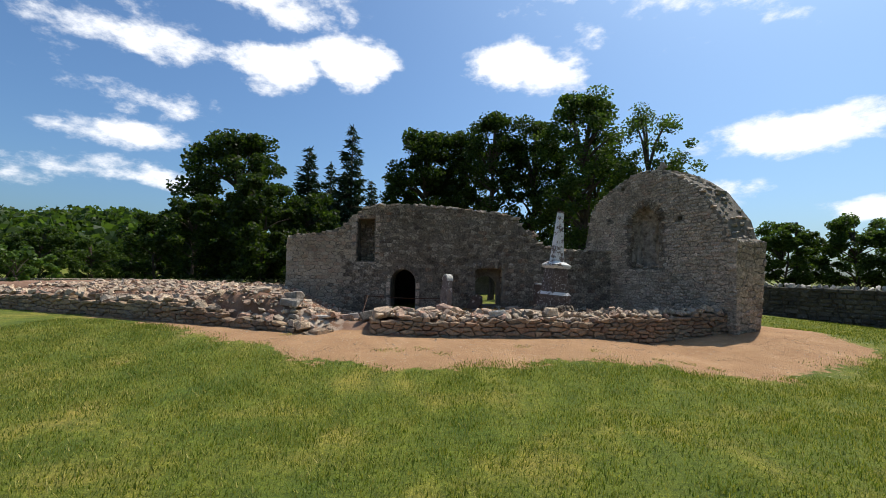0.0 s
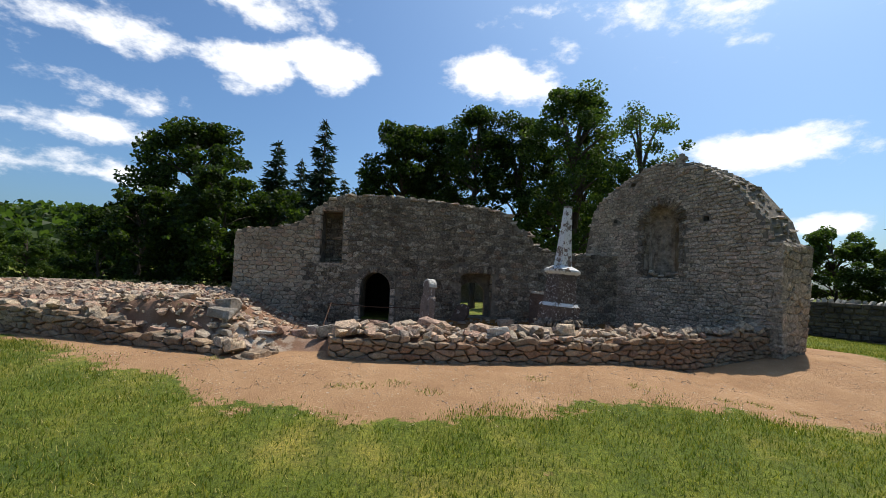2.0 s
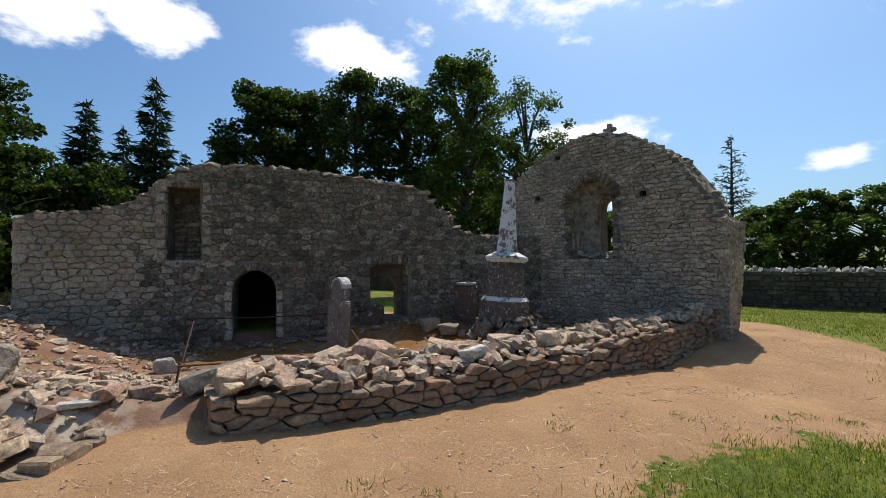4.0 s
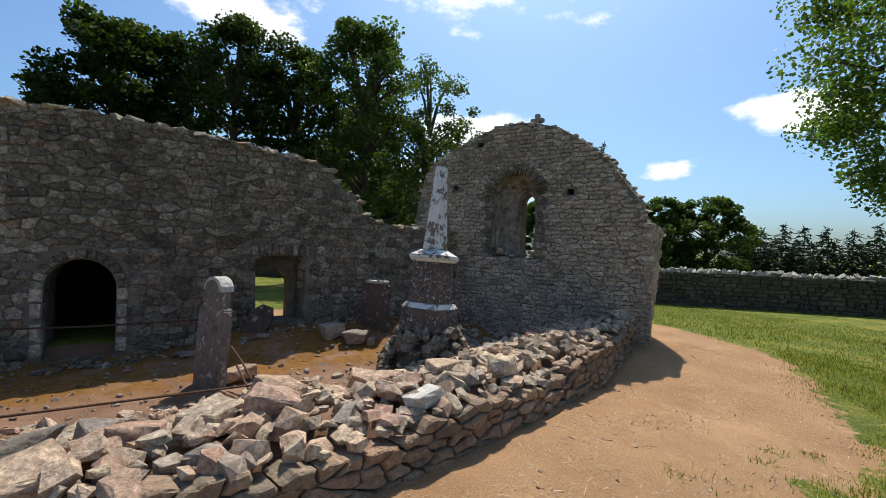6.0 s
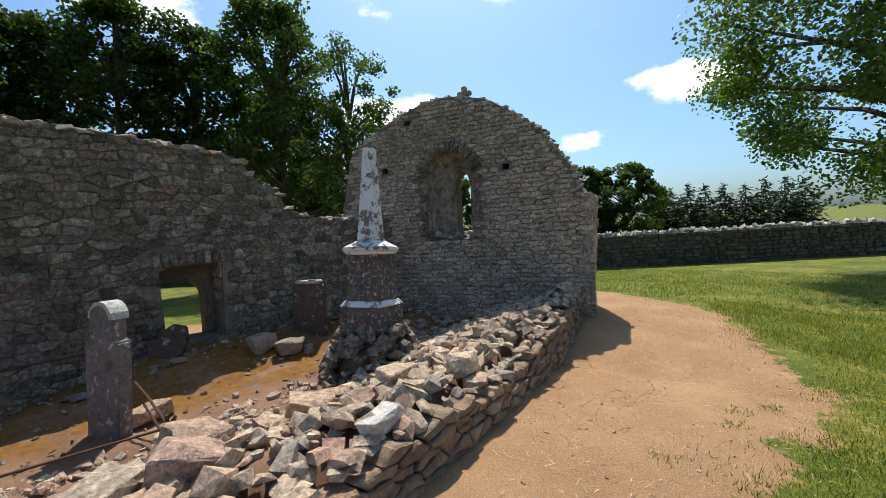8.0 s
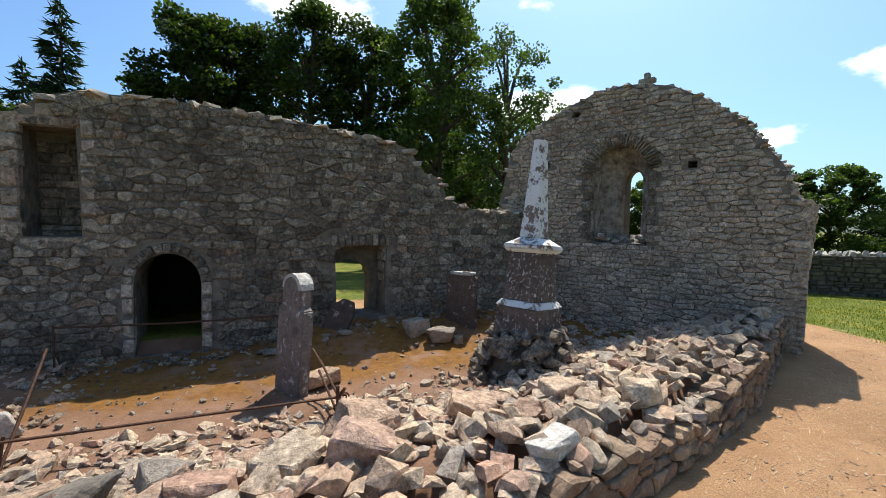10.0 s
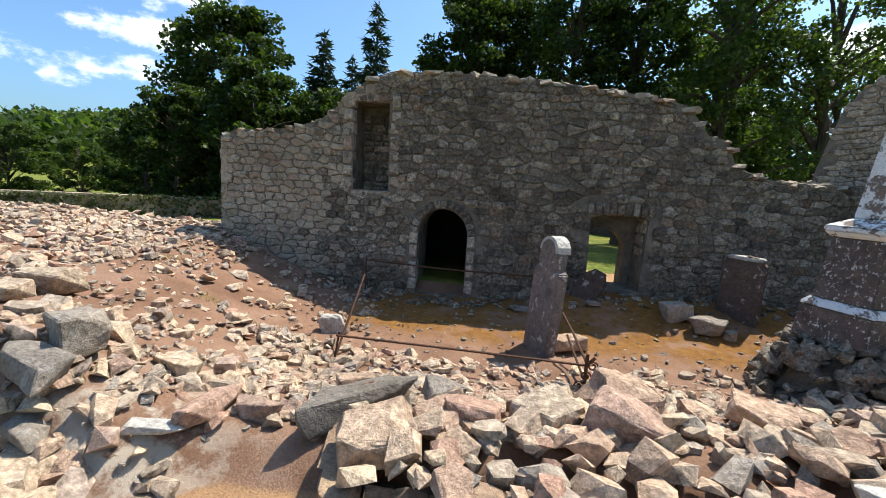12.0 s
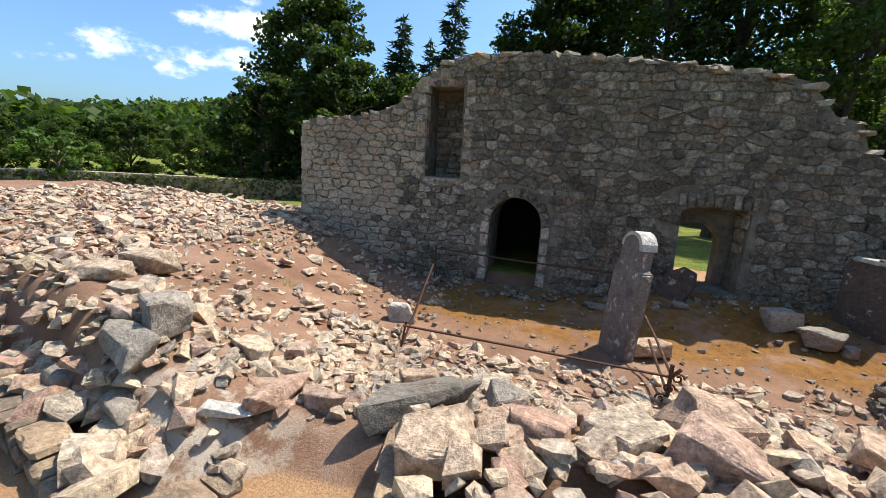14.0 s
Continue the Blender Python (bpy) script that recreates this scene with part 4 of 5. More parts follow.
heap(scatter(300, box_pick(-3.4, 3.6, 15.45, 15.98, lambda x, y: rng.random() < 0.7), (0.04, 0.14), (0.3, 0.6), 0.2, 0.3), "fallen stones along the wall foot", M_WALL)
heap(scatter(260, box_pick(2.4, 4.9, 13.0, 15.6, lambda x, y: in_d(x, y) > 0.1 and in_d(x, y) < 1.5), (0.06, 0.22), (0.3, 0.6), 0.2, 0.3), "dark fallen stones in the gable's shade", M_GABLE)
heap(scatter(120, box_pick(-2.9, 2.6, 13.4, 15.4, lambda x, y: True), (0.03, 0.09), (0.35, 0.6), 0.25, 0.3), "a few small stones on bare soil", M_GREY)
left_cope = []
for u in np.arange(0.3, left_len, 0.11):
    for d in (0.12, 0.3, 0.5):
        s = rng.uniform(0.12, 0.28)
        x, y = LEFT_A + left_dir * (u + rng.uniform(-.06, .06)) + left_in * (d + rng.uniform(-.05, .05))
        if rng.random() < 0.7:
            left_cope.append((int(rng.integers(len(RUBBLE))), turn(rng.normal(0, .35), rng.normal(0, .35), rng.uniform(0, 6.3), (s * 1.3, s * 0.9, s * rng.uniform(.4, .7))), (float(x), float(y), left_top(u) + 0.03)))
heap(left_cope, "loose stones along the low wall's top")


def big_stone(x, y, size, rot, seed, mat, label, z=None, tilt=(0, 0)):
    r = np.random.default_rng(seed)
    pts = []
    for sx in (-1, 1):
        for sy in (-1, 1):
            for sz in (-1, 1):
                pts.append((sx * r.uniform(.2, .52), sy * r.uniform(.2, .52), sz * r.uniform(.22, .5)))
    for _ in range(5):
        q = r.normal(size=3)
        pts.append(tuple(q / np.linalg.norm(q) * r.uniform(.5, .6)))
    v, fc = hull(pts)
    bm = bmesh.new()
    vs = [bm.verts.new(p * np.array(size)) for p in v]
    for q in fc:
        bm.faces.new([vs[i] for i in q])
    bmesh.ops.recalc_face_normals(bm, faces=bm.faces)
    bmesh.ops.bevel(bm, geom=bm.edges[:], offset=0.035 * min(size), segments=1, affect='EDGES')
    bmesh.ops.triangulate(bm, faces=bm.faces)
    bmesh.ops.subdivide_edges(bm, edges=[e for e in bm.edges if e.calc_length() > 0.3 * min(size)], cuts=2, use_grid_fill=True)
    bmesh.ops.triangulate(bm, faces=bm.faces)
    for q in bm.verts:
        q.co += q.co.normalized() * min(size) * (0.09 * noise.noise(q.co * 8 + Vector((seed, 0, 0))) + 0.04 * noise.noise(q.co * 25 + Vector((0, seed, 0))))
    ob = part("stone", bm, mat)
    base = ground_at(x, y) if z is None else z
    ob.matrix_world = Matrix.Translation((x, y, base + size[2] * 0.34)) @ Euler((tilt[0], tilt[1], rot)).to_matrix().to_4x4()
    return tagged(ob, label, "stone", "large loose stones")


ON_WALL = [
    (-0.98, 11.98, (0.42, 0.36, 0.22), 0.5, "large pale flat-topped stone on the wall's end", 0.52, M_LOOSE),
    (-0.62, 11.9, (0.36, 0.26, 0.26), -0.4, "cracked pinkish block on the low wall", 0.55, M_LOOSE),
    (-1.75, 11.6, (0.42, 0.32, 0.16), 0.35, "rounded cracked boulder at the wall's end", 0.55, M_LOOSE),
    (-1.5, 11.78, (0.26, 0.22, 0.16), 0.9, "tan stone at the wall's broken end", 0.54, M_LOOSE),
    (0.3, 11.55, (0.32, 0.22, 0.13), 0.5, "white quartz-veined stone on the low wall", 0.6, M_WHITE),
    (0.95, 12.25, (0.36, 0.26, 0.22), 0.1, "dark pinkish block on the low wall", 0.5, M_LOOSE),
    (0.2, 12.25, (0.34, 0.26, 0.2), -0.4, "tan block heaped on the low wall", 0.52, M_LOOSE),
    (1.3, 11.85, (0.3, 0.22, 0.2), 0.2, "squared stone on the low wall's edge", 0.6, M_LOOSE),
    (-1.35, 11.86, (0.34, 0.24, 0.18), 0.0, "grey-tan slab at the wall's end", 0.54, M_LOOSE),
]
IN_GAP = [
    (-0.5, 12.32, (0.48, 0.36, 0.32), 0.25, "large dark pinkish block lying on the rubble", None, M_LOOSE),
    (-1.97, 11.99, (0.64, 0.27, 0.2), 0.53, "long grey slab lying in the gap", None, M_GREY),
    (-1.53, 12.14, (0.24, 0.22, 0.2), 0.3, "squared grey stone beside the slab", None, M_GREY),
    (-2.88, 11.85, (0.52, 0.15, 0.17), 1.5, "long tan dressed stone leaning on another", 0.2, M_LOOSE),
    (-2.72, 11.83, (0.48, 0.17, 0.13), 1.62, "long buff dressed stone on sandy ground", None, M_LOOSE),
    (-2.5, 11.92, (0.28, 0.17, 0.14), 0.1, "tan block on sandy ground", None, M_LOOSE),
    (-2.85, 11.6, (0.3, 0.12, 0.06), 0.2, "thin pale slab on limy ground", None, M_WHITE),
    (-3.5, 11.85, (0.4, 0.32, 0.3), -0.6, "large grey boulder on the mound's edge", None, M_GREY),
    (-3.47, 11.6, (0.46, 0.19, 0.15), -0.35, "grey wedge-shaped stone lying on the rubble", None, M_GREY),
    (-3.33, 11.45, (0.26, 0.15, 0.1), -0.35, "flat grey stone lying on the rubble", None, M_GREY),
    (-3.85, 11.55, (0.28, 0.2, 0.16), -0.3, "dark grey stone on the low wall's top", 0.42, M_GREY),
    (-3.62, 11.45, (0.26, 0.17, 0.11), 0.2, "grey stone lying on the rubble", 0.38, M_GREY),
    (-3.25, 11.4, (0.3, 0.24, 0.18), 0.4, "squarish tan block on the low wall's end", 0.3, M_LOOSE),
    (-4.5, 12.6, (0.46, 0.3, 0.24), 0.2, "orange-tan block on the mound", None, M_LOOSE),
    (-4.25, 12.05, (0.44, 0.22, 0.16), 0.1, "flat orange-tan slab on the mound", None, M_LOOSE),
    (-3.15, 12.15, (0.3, 0.2, 0.12), -0.5, "half-sunk brown stone in bare earth", None, M_LOOSE),
    (-3.05, 12.45, (0.16, 0.3, 0.12), 0.5, "pale split stone standing in earth", None, M_LOOSE),
    (-2.1, 12.4, (0.26, 0.2, 0.18), 0.4, "brown block among small stones", None, M_LOOSE),
    (-1.18, 12.3, (0.24, 0.16, 0.13), 0.2, "tan stone among small stones", None, M_LOOSE),
]
ON_FLOOR = [
    (-2.88, 14.05, (0.3, 0.22, 0.26), 0.3, "whitish limewashed stone on the earth bank", None, M_WHITE),
    (0.98, 15.35, (0.34, 0.26, 0.26), 0.2, "rounded grey boulder on bare soil", None, M_GREY),
    (1.3, 15.12, (0.42, 0.3, 0.28), -0.3, "large grey boulder beside the headstone", None, M_GREY),
    (1.5, 15.05, (0.16, 0.14, 0.13), 0.4, "small grey stone beside a boulder", None, M_GREY),
    (-0.45, 14.3, (0.42, 0.26, 0.2), 0.3, "tan stone against the headstone's foot", None, M_LOOSE),
    (0.05, 15.5, (0.22, 0.16, 0.07), 0.3, "flat grey stone before the doorway", None, M_GREY),
    (-0.85, 15.4, (0.26, 0.18, 0.07), 0.1, "flat grey stone lying on soil", None, M_GREY),
]
for i, (x, y, size, rot, label, z, mat) in enumerate(ON_WALL + IN_GAP + ON_FLOOR):
    big_stone(x, y, size, rot, 40 + i, mat, label, z, (rng.uniform(-.15, .15), rng.uniform(-.15, .15)))


# ---- graves ----
def frustum(bm, z0, z1, a0, a1, cx=0.0, cy=0.0):
    lo = [bm.verts.new((cx + sx * a0 / 2, cy + sy * a0 / 2, z0)) for sx, sy in ((-1, -1), (1, -1), (1, 1), (-1, 1))]
    hi = [bm.verts.new((cx + sx * a1 / 2, cy + sy * a1 / 2, z1)) for sx, sy in ((-1, -1), (1, -1), (1, 1), (-1, 1))]
    bm.faces.new(lo[::-1])
    bm.faces.new(hi)
    for i in range(4):
        bm.faces.new((lo[i], lo[(i + 1) % 4], hi[(i + 1) % 4], hi[i]))


def worn(bm, amount, scale, cuts=3, bevel=0.012):
    bmesh.ops.bevel(bm, geom=bm.edges[:], offset=bevel, segments=2, affect='EDGES')
    bmesh.ops.subdivide_edges(bm, edges=bm.edges, cuts=cuts, use_grid_fill=True)
    for v in bm.verts:
        v.co += Vector((noise.noise(v.co * scale), noise.noise(v.co * scale + Vector((9, 0, 0))), 0.5 * noise.noise(v.co * scale + Vector((0, 9, 0))))) * amount


OB = (1.72, 13.76)
obelisk = new("obelisk_monument")
obelisk.matrix_world = pose(OB[0], OB[1], 0.62, 0, 4.6, 23)
tagged(obelisk, "sandstone grave obelisk with flaking limewash on a stone cairn", "monument")
for nm, mat, lab, segs in (("base", M_FLAKED, "dark sandstone base", ((0.0, 0.26, 0.55, 0.53),)),
                           ("ledge", M_LIME, "white limewashed ledge", ((0.26, 0.33, 0.555, 0.47),)),
                           ("pedestal", M_FLAKED, "red-brown pedestal with peeling white patches", ((0.33, 0.86, 0.44, 0.375),)),
                           ("cap", M_LIME, "white limewashed overhanging cap", ((0.86, 0.905, 0.4, 0.485), (0.905, 0.945, 0.485, 0.485), (0.945, 1.03, 0.485, 0.24))),
                           ("shaft", M_LIME, "tall tapered white shaft, limewash flaking off", ((1.03, 2.14, 0.235, 0.115),)),
                           ("tip", M_GREY, "flat grey capstone", ((2.14, 2.17, 0.13, 0.125),))):
    bm = bmesh.new()
    for z0, z1, a0, a1 in segs:
        frustum(bm, z0 + (0.002 if z0 else 0), z1, a0, a1)
    worn(bm, 0.006, 9, 2, 0.008)
    part(nm, bm, mat, obelisk, lab)
cairn = []
for i in range(230):
    a, k = rng.uniform(0, 6.283), rng.random()
    z = 0.1 + 0.52 * k
    r = 0.62 - 0.26 * k + rng.uniform(-.03, .03)
    s = rng.uniform(0.1, 0.24)
    cairn.append((int(rng.integers(len(RUBBLE))), turn(rng.normal(0, .4), rng.normal(0, .4), a, (s, s * 0.9, s * rng.uniform(.4, .7))), (OB[0] + r * math.cos(a), OB[1] + r * math.sin(a), z)))
bm = bmesh.new()
bmesh.ops.create_cone(bm, cap_ends=True, segments=14, radius1=0.5, radius2=0.24, depth=0.52, matrix=Matrix.Translation((0, 0, 0.24)))
cair = part("cairn", bm, M_MORTAR)
cair.location = (OB[0], OB[1], 0.04)
tagged(cair, "dark cairn of rough stones under the obelisk", "cairn")
lay(RUBBLE, [(k, m, (p[0] - OB[0], p[1] - OB[1], p[2] - 0.04)) for k, m, p in cairn], M_WALL, cair)


def headstone(outline, thick, place, mat, label, extra=()):
    """An upright grave slab: outline in (u, v), face towards local -y."""
    bm = bmesh.new()
    f0 = bm.faces.new([bm.verts.new((u, -thick / 2, v)) for u, v in outline])
    ext = bmesh.ops.extrude_face_region(bm, geom=[f0], use_keep_orig=True)
    bmesh.ops.translate(bm, verts=[q for q in ext["geom"] if isinstance(q, bmesh.types.BMVert)], vec=(0, thick, 0))
    bmesh.ops.bevel(bm, geom=[e for e in bm.edges if len(e.link_faces) == 2 and e.calc_face_angle(0) > 0.9], offset=0.012, segments=2, affect='EDGES')
    bmesh.ops.triangulate(bm, faces=bm.faces)
    bmesh.ops.subdivide_edges(bm, edges=[e for e in bm.edges if e.calc_length() > 0.12], cuts=2)
    for v in bm.verts:
        v.co += Vector((noise.noise(v.co * 8), noise.noise(v.co * 8 + Vector((4, 4, 0))), 0)) * 0.008
    ob = part("headstone", bm, mat)
    ob.matrix_world = place
    tagged(ob, label, "headstone")
    for nm, mt, u0, u1, v0, v1, lab in extra:
        b2 = bmesh.new()
        deep = nm == "pale_crust"
        bmesh.ops.create_cube(b2, size=1, matrix=Matrix.Translation(((u0 + u1) / 2, 0 if deep else -thick / 2 - 0.002, (v0 + v1) / 2)) @ Matrix.Diagonal((u1 - u0, thick + 0.012 if deep else 0.006, v1 - v0, 1)))
        if deep:
            worn(b2, 0.02, 14, 3, 0.01)
        part(nm, b2, mt, ob, lab)
    return ob


def rounded_top(w, shoulder, h, n=14):
    r = w * 0.36
    pts = [(-w / 2, -0.15), (-w / 2, shoulder), (-w / 2 + 0.05, shoulder + 0.02), (-r, shoulder + 0.03)]
    pts += [(-r * math.cos(math.pi * i / n), h - r + r * math.sin(math.pi * i / n)) for i in range(n + 1)]
    return pts + [(r, shoulder + 0.03), (w / 2 - 0.05, shoulder + 0.02), (w / 2, shoulder), (w / 2, -0.15)]


lines = [("inscription_line", M_GRAVE, -0.16 + 0.03 * (i % 2), 0.16 - 0.03 * (i % 3), 0.72 - i * 0.07, 0.735 - i * 0.07, "worn illegible carved line") for i in range(6)]
hs = headstone(rounded_top(0.4, 0.86, 1.2), 0.13, pose(-0.76, 14.22, 0.08, -2, 3, -62), M_GRAVE, "round-topped lichened headstone standing in a railed plot", lines)
b2 = bmesh.new()
n2 = 16
ringv = [[b2.verts.new((r * math.cos(2 * math.pi * i / n2), y, 1.2 - 0.144 + r * math.sin(2 * math.pi * i / n2))) for i in range(n2)] for r, y in ((0.15, -0.072), (0.15, 0.08), (0.115, -0.076))]
for i in range(n2):
    j = (i + 1) % n2
    if 0.0 <= math.sin(2 * math.pi * (i + 0.5) / n2):
        b2.faces.new((ringv[0][i], ringv[0][j], ringv[1][j], ringv[1][i]))
        b2.faces.new((ringv[0][i], ringv[0][j], ringv[2][j], ringv[2][i]))
part("lichened_rim", b2, M_COPE, hs, "white lichen-crusted rim of the rounded top")
headstone([(-0.22, -0.25), (-0.23, 0.68), (-0.19, 0.76), (-0.08, 0.74), (0.02, 0.8), (0.15, 0.78), (0.22, 0.7), (0.23, -0.25)], 0.12, pose(1.78, 15.52, 0.3, 3, 2, -40), M_RED, "dark brown headstone with a pale crusted top edge", [("pale_crust", M_COPE, -0.19, 0.18, 0.745, 0.785, "white lichen crust along the top")])
headstone([(-0.15, -0.1), (-0.17, 0.36), (-0.08, 0.5), (0.07, 0.52), (0.16, 0.38), (0.16, -0.1)], 0.1, pose(-0.1, 15.72, 0.26, -8, 27, -30), M_RED, "small dark slab leaning against the wall beside the doorway")


# ---- iron railing round the plot ----
def bar(bm, a, b, r=0.011, seg=6):
    a, b = Vector(a), Vector(b)
    d = b - a
    m = Matrix.Translation((a + b) / 2) @ d.to_track_quat('Z', 'Y').to_matrix().to_4x4()
    bmesh.ops.create_cone(bm, cap_ends=True, segments=seg, radius1=r, radius2=r, depth=d.length, matrix=m)


rail = new("grave_railing")
rail.location = (-1.6, 13.4, 0.1)
tagged(rail, "low rusted bent iron grave railing", "railing")
rail_inv = Matrix.Translation((1.6, -13.4, -0.1))
for nm, segs in (("leaning_bar", [((-2.66, 13.42, 0.02), (-2.62, 13.8, 0.42)), ((-2.62, 13.8, 0.42), (-2.6, 14.15, 0.74))]),
                 ("corner_post", [((-2.64, 13.4, 0.0), (-2.6, 13.44, 0.36))]),
                 ("front_rail", [((-2.62, 13.42, 0.33), (-1.5, 13.44, 0.31)), ((-1.5, 13.44, 0.31), (-0.46, 13.42, 0.3))]),
                 ("side_rail", [((-0.46, 13.42, 0.32), (-0.5, 13.9, 0.42)), ((-0.5, 13.9, 0.42), (-0.55, 14.25, 0.5))]),
                 ("lower_side_rail", [((-0.46, 13.42, 0.16), (-0.52, 14.05, 0.34))]),
                 ("rear_rail", [((-3.0, 15.55, 0.62), (-1.9, 15.58, 0.58)), ((-1.9, 15.58, 0.58), (-0.75, 15.5, 0.6))]),
                 ("rear_post", [((-0.75, 15.5, 0.12), (-0.75, 15.5, 0.62))]),
                 ("rear_brace", [((-0.75, 15.5, 0.6), (-0.6, 15.2, 0.42))]),
                 ("rear_post", [((-3.0, 15.55, 0.2), (-3.0, 15.55, 0.64))])):
    bm = bmesh.new()
    for a, b in segs:
        bar(bm, a, b)
    bmesh.ops.transform(bm, matrix=rail_inv, verts=bm.verts)
    part(nm, bm, M_RUST, rail)
bm = bmesh.new()
bar(bm, (-0.46, 13.42, 0.0), (-0.46, 13.42, 0.4), 0.016)
for k in range(3):
    c = Vector((-0.46 + (k - 1) * 0.05, 13.41, 0.12 + 0.09 * k))
    pts = [c + Vector((0.045 * (1 - i / 16) * math.cos(i * 0.8), 0, 0.045 * (1 - i / 16) * math.sin(i * 0.8))) for i in range(12)]
    for a, b in zip(pts[:-1], pts[1:]):
        bar(bm, a, b, 0.008, 5)
bar(bm, (-0.46, 13.42, 0.3), (-0.4, 13.4, 0.38), 0.014)
bmesh.ops.transform(bm, matrix=rail_inv, verts=bm.verts)
part("scrolled_post", bm, M_RUST, rail, "rusted post with iron scrolls")


# ---- trees ----
def leaf_cloud(centres, radii, per, size, flat=1.0, droop=0.0, seed=1):
    r = np.random.default_rng(seed)
    pts = []
    for c, rad in zip(centres, radii):
        d = r.normal(size=(per, 3))
        d /= np.linalg.norm(d, axis=1)[:, None]
        d *= (r.random((per, 1)) ** 0.45) * rad
        d[:, 2] *= flat
        pts.append(d + c)
    p = np.concatenate(pts)
    n = len(p)
    t = r.normal(size=(n, 3))
    t[:, 2] = t[:, 2] * 0.6 - droop
    t /= np.linalg.norm(t, axis=1)[:, None]
    b = np.cross(t, r.normal(size=(n, 3)))
    b /= np.linalg.norm(b, axis=1)[:, None]
    s = size * r.uniform(0.6, 1.25, (n, 1))
    w = s * r.uniform(0.3, 0.5, (n, 1))
    q = np.stack([p - t * s * 0.5, p + b * w, p + t * s * 0.5, p - b * w], 1).reshape(-1, 3)
    return q, np.arange(4 * n).reshape(-1, 4)


def limb(bm, pts, r0, r1, seg=7):
    """A tapered bough through some points."""
    prev = None
    for i, p in enumerate(pts):
        p = Vector(p)
        d = (Vector(pts[min(i + 1, len(pts) - 1)]) - Vector(pts[max(i - 1, 0)])).normalized()
        q = d.to_track_quat('Z', 'Y')
        r = r0 + (r1 - r0) * i / (len(pts) - 1)
        ring_ = [bm.verts.new(p + q @ Vector((r * math.cos(6.283 * k / seg), r * math.sin(6.283 * k / seg), 0))) for k in range(seg)]
        if prev:
            for k in range(seg):
                bm.faces.new((prev[k], prev[(k + 1) % seg], ring_[(k + 1) % seg], ring_[k]))
        prev = ring_


def broadleaf(name, h, spread, low, mat, label, seed, clumps=70, per=90, leaf=0.3, airy=1.0, category="tree", boughs=False, clump=(0.05, 0.105)):
    """A broadleaved tree at the origin: trunk, boughs to each clump, clumps of leaves."""
    r = np.random.default_rng(seed)
    tree = new(name)
    tagged(tree, label, category)
    bm = bmesh.new()
    top = h * 0.72
    limb(bm, [(0, 0, -0.4), (r.normal(0, .1), r.normal(0, .1), h * .2), (r.normal(0, .25), r.normal(0, .25), h * .45), (r.normal(0, .35), r.normal(0, .35), top)], h * 0.026, h * 0.007, 9)
    cs, rs = [], []
    for i in range(clumps):
        k = r.random() ** 0.8
        z = low + (h - low) * k
        env = spread * (math.sin(math.pi * min(0.97, 0.13 + 0.8 * k)) ** 0.65)
        a = r.uniform(0, 6.283)
        rad = env * math.sqrt(r.uniform(0.12, 1.0))
        cs.append(np.array((rad * math.cos(a), rad * math.sin(a), z)))
        rs.append(h * r.uniform(*clump))
    for c, _ in list(zip(cs, rs))[::3]:
        z0 = max(h * .12, min(top * 0.95, c[2] - 0.3 * math.hypot(c[0], c[1]) - 0.5))
        mid = Vector((c[0] * .45, c[1] * .45, z0 + (c[2] - z0) * .6))
        if boughs:
            b3 = bmesh.new()
            limb(b3, [(0, 0, z0), mid, Vector(c)], h * 0.009, h * 0.0025, 5)
            part("bough", b3, M_BARK, tree)
        else:
            limb(bm, [(0, 0, z0), mid, Vector(c)], h * 0.009, h * 0.0025, 5)
    part("trunk", bm, M_BARK, tree, "dark trunk and boughs")
    q, fc = leaf_cloud(cs, rs, per, leaf, 0.75 * airy, 0.15, seed)
    ob = new("crown", mesh_np("crown", q, fc, mat))
    ob.parent = tree
    return tree


